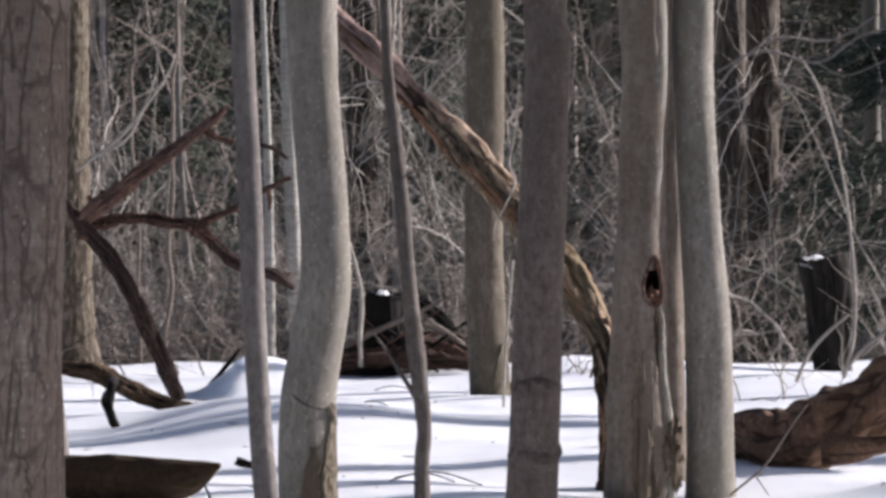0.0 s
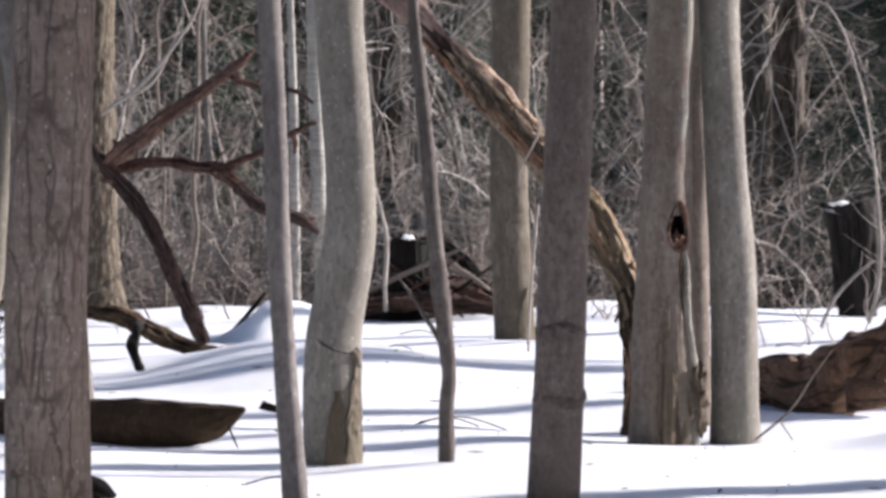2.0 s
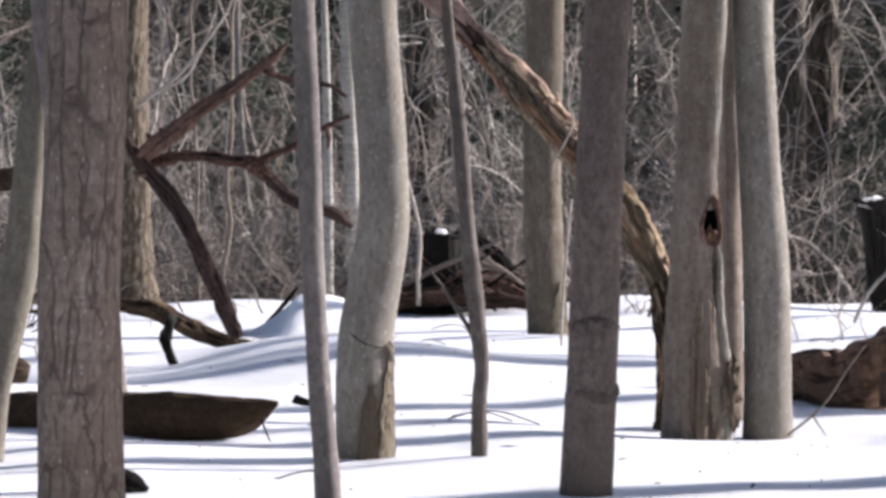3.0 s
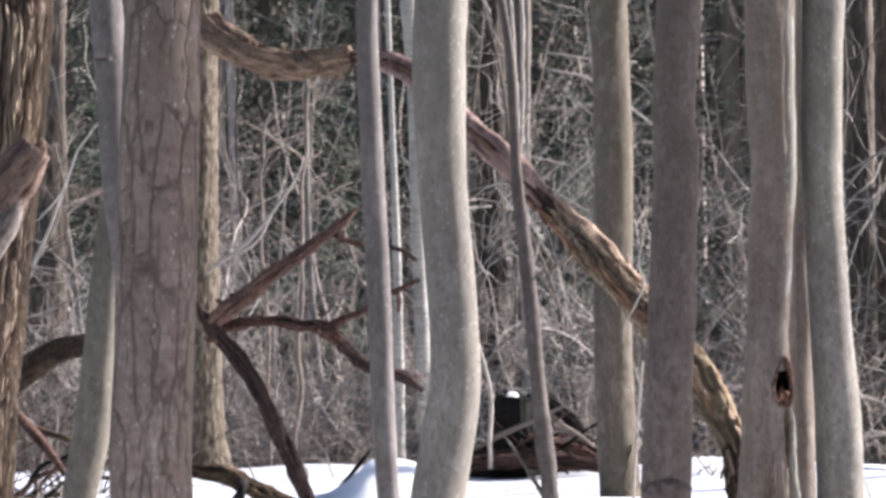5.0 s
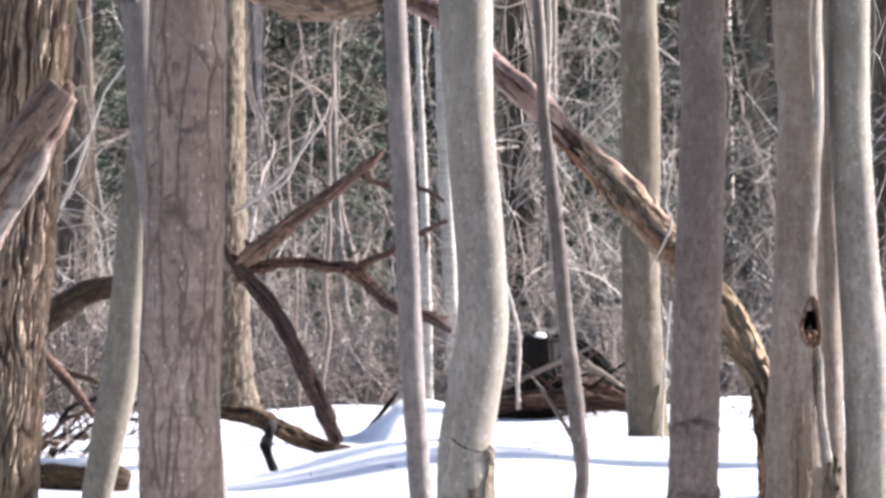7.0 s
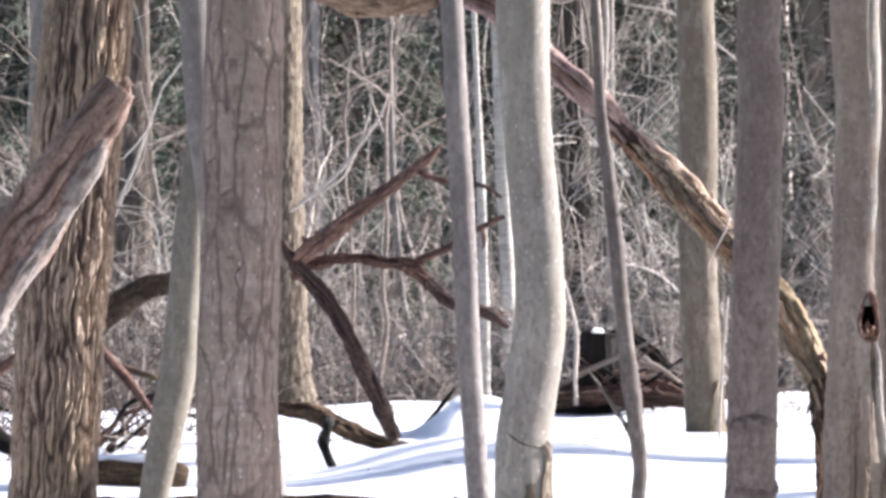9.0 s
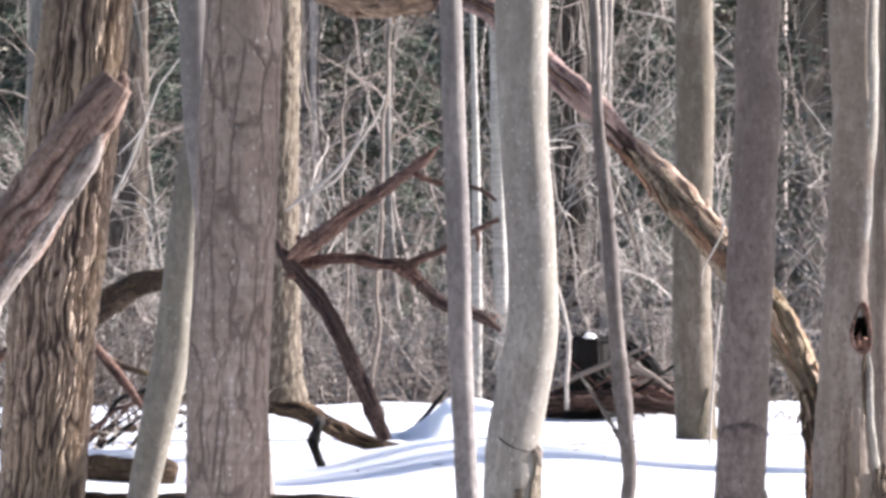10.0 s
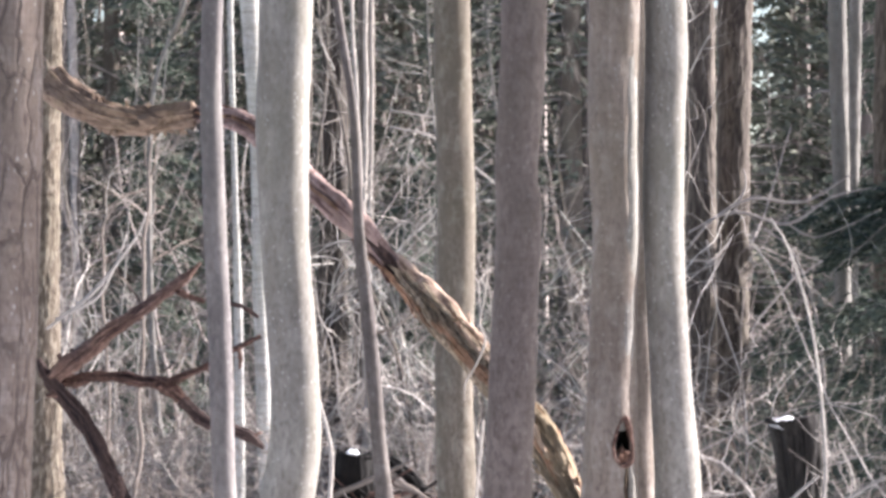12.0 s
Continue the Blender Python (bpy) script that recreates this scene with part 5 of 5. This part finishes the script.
# a clump of slender stems rising behind the kinked tree
for nodes in (
    [(-0.409, 46.0, 7.337, 0.018), (-0.378, 46.0, 5.853, 0.020), (-0.257, 46.0, 2.884, 0.022), (-0.216, 46.0, -0.300, 0.026)],
    [(-0.240, 46.3, 7.375, 0.021), (-0.206, 46.3, 5.881, 0.023), (-0.228, 46.3, 2.893, 0.026), (-0.224, 46.3, -0.300, 0.031)],
    [(-0.135, 46.6, 7.413, 0.016), (-0.134, 46.6, 5.909, 0.018), (-0.160, 46.6, 2.901, 0.020), (-0.167, 46.6, -0.300, 0.024)],
):
    solid("thin_stem", tube([(x + 0.03 * noise.noise((z * 1.5, y, 2.0)), y, z, r) for x, y, z, r in spline(nodes, 0.25)], 8, 0.06, 0.15), TWIG_PALE, "slender pale stem of a leafless clump in the thicket", "stem", "thin stems")

# ---- thicket ----
def wisp(p, d, length, r, rng, sides=3, curl=0.5, k=5):
    """One curved twig."""
    c = rng.normal(0, curl, 3)
    return [(*(p + d * length * u + c * length * u * u * 0.6 + rng.normal(0, 0.028, 3) * length * (u > 0)), r * (1 - 0.75 * u)) for u in np.linspace(0, 1, k)]


def wander(p, d, length, r, rng, turn, k=9):
    """A twig that changes its way as it grows."""
    out, bend = [], rng.normal(0, turn * 0.6, 3)
    for i in range(k):
        out.append((*p, r * (1 - 0.7 * i / (k - 1))))
        d = d + bend + rng.normal(0, turn, 3)
        d /= np.linalg.norm(d)
        p = p + d * length / (k - 1)
    return out


def thicket_shape(n, half, yr, hr, seed, radius, twigs, wild=0.3):
    rng = np.random.default_rng(seed)
    out = []
    for _ in range(n):
        y = rng.uniform(*yr)
        x = rng.uniform(-half, half) * y / 45
        if x > 0.075 * y and y < 56 and rng.random() < 0.65:
            continue
        if 0.086 < x / y < 0.096 and y > 48:
            continue
        h = rng.uniform(*hr)
        z = ground_z(x, y) - 0.1
        r = rng.uniform(*radius) * rng.choice((0.7, 1.0, 1.6), p=(0.5, 0.38, 0.12))
        d = np.array((rng.normal(0, wild), rng.normal(0, wild * 0.5), 1.0))
        nodes = wander(np.array((x, y, z)), d / np.linalg.norm(d), h, r, rng, 0.06 + wild * 0.22, 10)
        out.append(tube(nodes, 4, 9, smooth=False, caps=False))
        for _ in range(rng.integers(twigs // 2, twigs + 1)):
            a = nodes[rng.integers(2, 10)]
            d = np.array((rng.normal(0, 1), rng.normal(0, 0.5), rng.normal(0.35, 0.7)))
            d /= np.linalg.norm(d)
            side = wander(np.array(a[:3]), d, rng.uniform(0.35, 1.9), max(0.005, a[3] * 0.75), rng, 0.3, 8)
            out.append(tube(side, 3, 9, smooth=False, caps=False))
            for _ in range(rng.integers(0, 3)):
                b = side[rng.integers(1, 7)]
                e = d + rng.normal(0, 0.8, 3)
                out.append(tube(wander(np.array(b[:3]), e / np.linalg.norm(e), rng.uniform(0.15, 0.75), max(0.0034, b[3] * 0.8), rng, 0.35, 5), 3, 9, smooth=False, caps=False))
    return joined(out)


for n, yr, hr, mat, seed, radius, twigs, wild in (
    (240, (38.3, 42.5), (0.5, 2.2), TWIG_TAN, 1, (0.005, 0.011), 6, 0.7),
    # low near-black brush that darkens the base of the thicket
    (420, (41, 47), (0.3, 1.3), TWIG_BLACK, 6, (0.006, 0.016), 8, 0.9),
    (260, (40, 48), (1.2, 4.2), TWIG, 2, (0.007, 0.016), 8, 0.6),
    (150, (41, 50), (1.6, 5.0), TWIG_PALE, 7, (0.006, 0.013), 9, 0.85),
    (230, (45, 56), (2.0, 6.5), TWIG_PALE, 3, (0.009, 0.02), 8, 0.5),
    (420, (56, 78), (3.0, 9.5), TWIG_SHADED, 4, (0.01, 0.024), 8, 0.25),
):
    ob = new("undergrowth", mesh_of("undergrowth", thicket_shape(n, 11, yr, hr, seed, radius, twigs, wild), mat))
    tagged(ob, "dense leafless brush of grey and tan twigs", "brush", "", "stuff")


def shrub(x, y, n, height, spread, mat, label, seed, wild=0.6):
    """A leafless shrub: separate stems with their twigs."""
    rng = np.random.default_rng(seed)
    ob = thing("leafless_shrub", (x, y, ground_z(x, y)), label, "shrub", "leafless shrubs")
    for _ in range(n):
        px, py = x + rng.normal(0, spread), y + rng.normal(0, spread * 0.4)
        d = np.array((rng.normal(0, wild), rng.normal(0, 0.3), 1.0))
        stem = wisp(np.array((px, py, ground_z(px, py) - 0.05)), d / np.linalg.norm(d), height * rng.uniform(0.45, 1.2), rng.uniform(0.005, 0.011), rng, 4, 0.7, 7)
        stalk = part("stem", tube(stem, 5, 9, smooth=False, caps=False), mat, ob)
        for _ in range(rng.integers(2, 6)):
            a = stem[rng.integers(2, 7)]
            e = d / np.linalg.norm(d) * 0.5 + rng.normal(0, 0.7, 3)
            part("twig", tube(wisp(np.array(a[:3]), e / np.linalg.norm(e), height * rng.uniform(0.15, 0.5), max(0.003, a[3] * 0.7), rng, 3, 0.7, 5), 4, 9, smooth=False, caps=False), mat, stalk)
    return ob


shrub(3.0, 31.5, 8, 1.0, 0.45, TWIG_PALE, "pale tangled leafless shrub beside the log", 1, 0.8)
shrub(3.7, 33.0, 5, 1.2, 0.4, TWIG, "grey tangled leafless shrub by the dark stump", 2, 0.8)
shrub(1.35, 35.2, 9, 0.6, 0.22, TWIG_TAN, "low leafless stems standing in the snow", 3, 0.3)
shrub(-4.0, 31.5, 16, 1.1, 0.4, TWIG, "grey leafless shrub around a mossy log", 4, 0.7)
shrub(-4.9, 30.0, 14, 1.3, 0.4, TWIG_TAN, "tan leafless shrub behind the furrowed tree", 5, 0.7)
shrub(-3.3, 29.4, 8, 0.6, 0.3, TWIG_PALE, "pale low stems poking from the snow", 6, 0.6)
shrub(0.25, 36.3, 14, 0.8, 0.3, TWIG_TAN, "tan sticks tangled over the broken stump", 7, 1.2)
shrub(-1.9, 35.5, 10, 0.7, 0.6, TWIG_TAN, "low tan stems along the snow edge", 8, 0.4)
shrub(2.6, 37.0, 12, 0.7, 0.5, TWIG, "low grey stems along the snow edge", 9, 0.5)


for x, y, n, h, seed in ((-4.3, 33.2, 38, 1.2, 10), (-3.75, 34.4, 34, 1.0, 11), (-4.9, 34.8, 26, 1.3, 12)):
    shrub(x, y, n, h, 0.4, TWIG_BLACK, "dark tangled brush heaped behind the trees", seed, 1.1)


def bare_sapling(seed, height, radius, label):
    rng = np.random.default_rng(seed)
    x, y = 13.0 + seed, 47.0
    z = ground_z(x, y)
    ob = thing("bare_sapling", (x, y, z), label, "sapling", "bare saplings in the thicket")
    nodes, p = [], np.array((x, y, z - 0.2))
    for i in range(8):
        nodes.append((*p, radius * (1 - 0.11 * i)))
        p = p + np.array((rng.normal(0, 0.15), rng.normal(0, 0.1), 1.0)) * height / 7
    part("stem", tube(nodes, 8, 0.25), PALE_BARK if seed % 2 else BACK_BARK, ob)
    out = []
    for i in range(26):
        q = nodes[1 + int(i * 7 / 26)]
        a = rng.uniform(0, 6.28)
        branching(np.array(q[:3]) + (0, 0, rng.uniform(0, height / 8)), (math.cos(a), math.sin(a) * 0.7, rng.uniform(0.0, 0.9)), rng.uniform(0.6, 2.0), q[3] * 0.4, 1, rng, out, 4, 0.03)
    part("crown", joined(out), TWIG_PALE if seed % 3 else TWIG_TAN, ob, "fine tangled bare twigs")
    return ob


rng = np.random.default_rng(5)
kinds = [bare_sapling(s, h, r, lab) for s, h, r, lab in ((1, 8.5, 0.03, "tall pale leafless sapling in the thicket"), (2, 7.5, 0.035, "grey-brown leafless sapling in the thicket"), (3, 9.0, 0.045, "straight pale leafless sapling in the thicket"), (4, 6.5, 0.025, "crooked brown leafless sapling in the thicket"))]
for i in range(46):
    y = rng.uniform(41, 64)
    x = rng.uniform(-9.5, 9.5) * y / 48
    if x > 0.08 * y and y < 55:
        continue
    copy_thing(kinds[rng.integers(4)], pose(x, y, ground_z(x, y), rng.normal(0, 3), rng.normal(0, 5), rng.uniform(0, 360)))


# ---- hemlocks and far woods ----
def needle_shape(height, reach, n, seed, low=0.05, size=0.1):
    """Drooping needle sprays on whorled boughs."""
    rng = np.random.default_rng(seed)
    v, f, wood = [], [], []
    boughs = int(height * 7)
    for b in range(boughs):
        u = low + (1 - low) * b / boughs
        z, ln = height * u, reach * (1 - u) ** 0.8 * rng.uniform(0.7, 1.15) + 0.2
        a = rng.uniform(0, 6.28)
        ca, sa = math.cos(a), math.sin(a)
        nodes = [(ca * ln * s, sa * ln * s, z + ln * (0.12 * s - 0.38 * s * s), 0.02 * (1 - s) + 0.004) for s in (0.0, 0.35, 0.7, 1.0)]
        wood.append(tube(nodes, 4, 9, smooth=False, caps=False))
        for _ in range(int(n / boughs)):
            s = rng.uniform(0.15, 1.02)
            side = rng.normal(0, 0.2 * ln * (1.05 - 0.6 * s))
            c = np.array((ca * ln * s - sa * side, sa * ln * s + ca * side, z + ln * (0.12 * s - 0.38 * s * s) - abs(side) * 0.25 + rng.normal(0, 0.04)))
            d = np.array((ca + rng.normal(0, 0.7), sa + rng.normal(0, 0.7), -0.35 + rng.normal(0, 0.3)))
            d /= np.linalg.norm(d)
            w = np.cross(d, rng.normal(0, 1, 3))
            w /= np.linalg.norm(w) + 1e-9
            l2, w2 = size * rng.uniform(0.6, 1.4), size * 0.2
            i = len(v)
            v += [c - w * w2, c + w * w2, c + d * l2 + w * w2 * 0.4, c + d * l2 - w * w2 * 0.4]
            f.append([i, i + 1, i + 2, i + 3])
    return (np.array(v), f), joined(wood)


def hemlock(name, at, height, reach, n, seed, mat, label, group, size=0.1, low=0.05):
    leaf, wood = needle_shape(height, reach, n, seed, low, size)
    ob = thing(name, at, label, "conifer", group)
    off = np.array(at)
    part("trunk", tube([(*off[:2], off[2] - 0.4, 0.02 * height * 0.6), (*off[:2], off[2] + height * 0.5, 0.012 * height * 0.6), (*off[:2], off[2] + height, 0.01)], 12, 0.6, 0.03), BACK_BARK, ob)
    tagged(part("branchwork", (wood[0] + off, *wood[1:]), TWIG, ob), kind="stuff")
    part("crown", (leaf[0] + off, leaf[1]), mat, ob, "dark green drooping needles", False)
    return ob


def copy_at(ob, x, y, turn, size):
    c = copy_thing(ob, pose(x, y, ground_z(x, y), 0, 0, turn))
    c.scale = (size, size, size)
    return c


rng = np.random.default_rng(77)
near = [hemlock("hemlock_tree", (7.3, 49.5, ground_z(7.3, 49.5)), 8, 4.2, 70000, 1, NEEDLES, "dark green hemlock with drooping boughs", "hemlocks", 0.085, 0.16),
        hemlock("hemlock_tree", (7.5, 60.0, ground_z(7.5, 60.0)), 12, 1.4, 20000, 2, NEEDLES, "dark green hemlock with drooping boughs", "hemlocks", 0.09, 0.12)]
for x, y in ((10.5, 55), (-4.0, 72), (0.6, 70), (-9.5, 70), (-6.5, 64), (8.6, 70), (-1.8, 80)):
    copy_at(near[rng.integers(2)], x, y, rng.uniform(0, 360), rng.uniform(0.9, 1.2))
# Unseen hemlocks added round the eye to block sun, sky and snow bounce.
for x, y in ((7.5, 4.5), (9.0, 9.5), (12.5, 13.0), (13.5, 6.0), (16.5, 10.0), (6.8, 13.0), (18.0, 2.0), (11.0, 0.5), (-7.5, 6.0), (-8.5, 12.0), (5.2, 8.5), (6.2, 1.0), (4.0, -5.0), (9.5, -5.0), (-1.5, -7.5), (-6.0, -3.0), (-11.0, 2.0), (-12.5, 9.0), (14.5, -3.0), (1.0, -12.0), (-6.5, -11.0), (9.8, 6.2), (-5.8, 14.5)):
    copy_at(near[rng.integers(2)], x, y, rng.uniform(0, 360), rng.uniform(0.95, 1.25))
copy_at(near[0], 8.0, 45.5, 40, 1.05)
far = [hemlock("far_conifer", (-12.0, 92.0, ground_z(-12, 92)), 22, 4.5, 14000, 3, HAZY_NEEDLES, "tall conifer in the far woods, needles paled for haze", "far conifers", 0.22),
       hemlock("far_conifer", (-3.0, 96.0, ground_z(-3, 96)), 24, 4.8, 14000, 4, HAZY_NEEDLES, "tall conifer in the far woods, needles paled for haze", "far conifers", 0.22)]
for row, y0 in enumerate((88, 100, 114, 130, 150)):
    for i in range(16 + 2 * row):
        x = -26 - 3.4 * row + 3.4 * i + rng.uniform(-1, 1)
        low = 0.36 if 0.0855 < x / y0 < 0.0965 else 1.0  # a gap that shows the sky
        copy_at(far[rng.integers(2)], x, y0 + rng.uniform(-4, 4), rng.uniform(0, 360), low * rng.uniform(0.85, 1.15))


def far_woods():
    """Woods too far to pick apart: trunks and dull needle sprays that close the distance."""
    rng = np.random.default_rng(9)
    wood = []
    for _ in range(420):
        y = rng.uniform(84, 150)
        x = rng.uniform(-0.3, 0.3) * y
        if 0.0855 < x / y < 0.0965:
            continue
        z, h, r = ground_z(x, y), rng.uniform(12, 24), rng.uniform(0.06, 0.2)
        lean = rng.normal(0, 0.5, 2)
        wood.append(tube([(x, y, z - 0.3, r), (x + lean[0] * 0.4, y, z + h * 0.5, r * 0.8), (x + lean[0], y + lean[1], z + h, r * 0.3)], 6, 9, smooth=False, caps=False))
        for _ in range(9):
            u = rng.uniform(0.15, 1)
            d = np.array((rng.normal(0, 1), rng.normal(0, 0.4), rng.normal(0.4, 0.4)))
            wood.append(tube(wisp(np.array((x + lean[0] * u, y, z + h * u)), d / np.linalg.norm(d), rng.uniform(1, 4), r * 0.3, rng), 3, 9, smooth=False, caps=False))
    tagged(new("far_woods", mesh_of("far_woods", joined(wood), TWIG_SHADED)), "bare trunks and branches of the distant woods", "woods", "", "stuff")


far_woods()
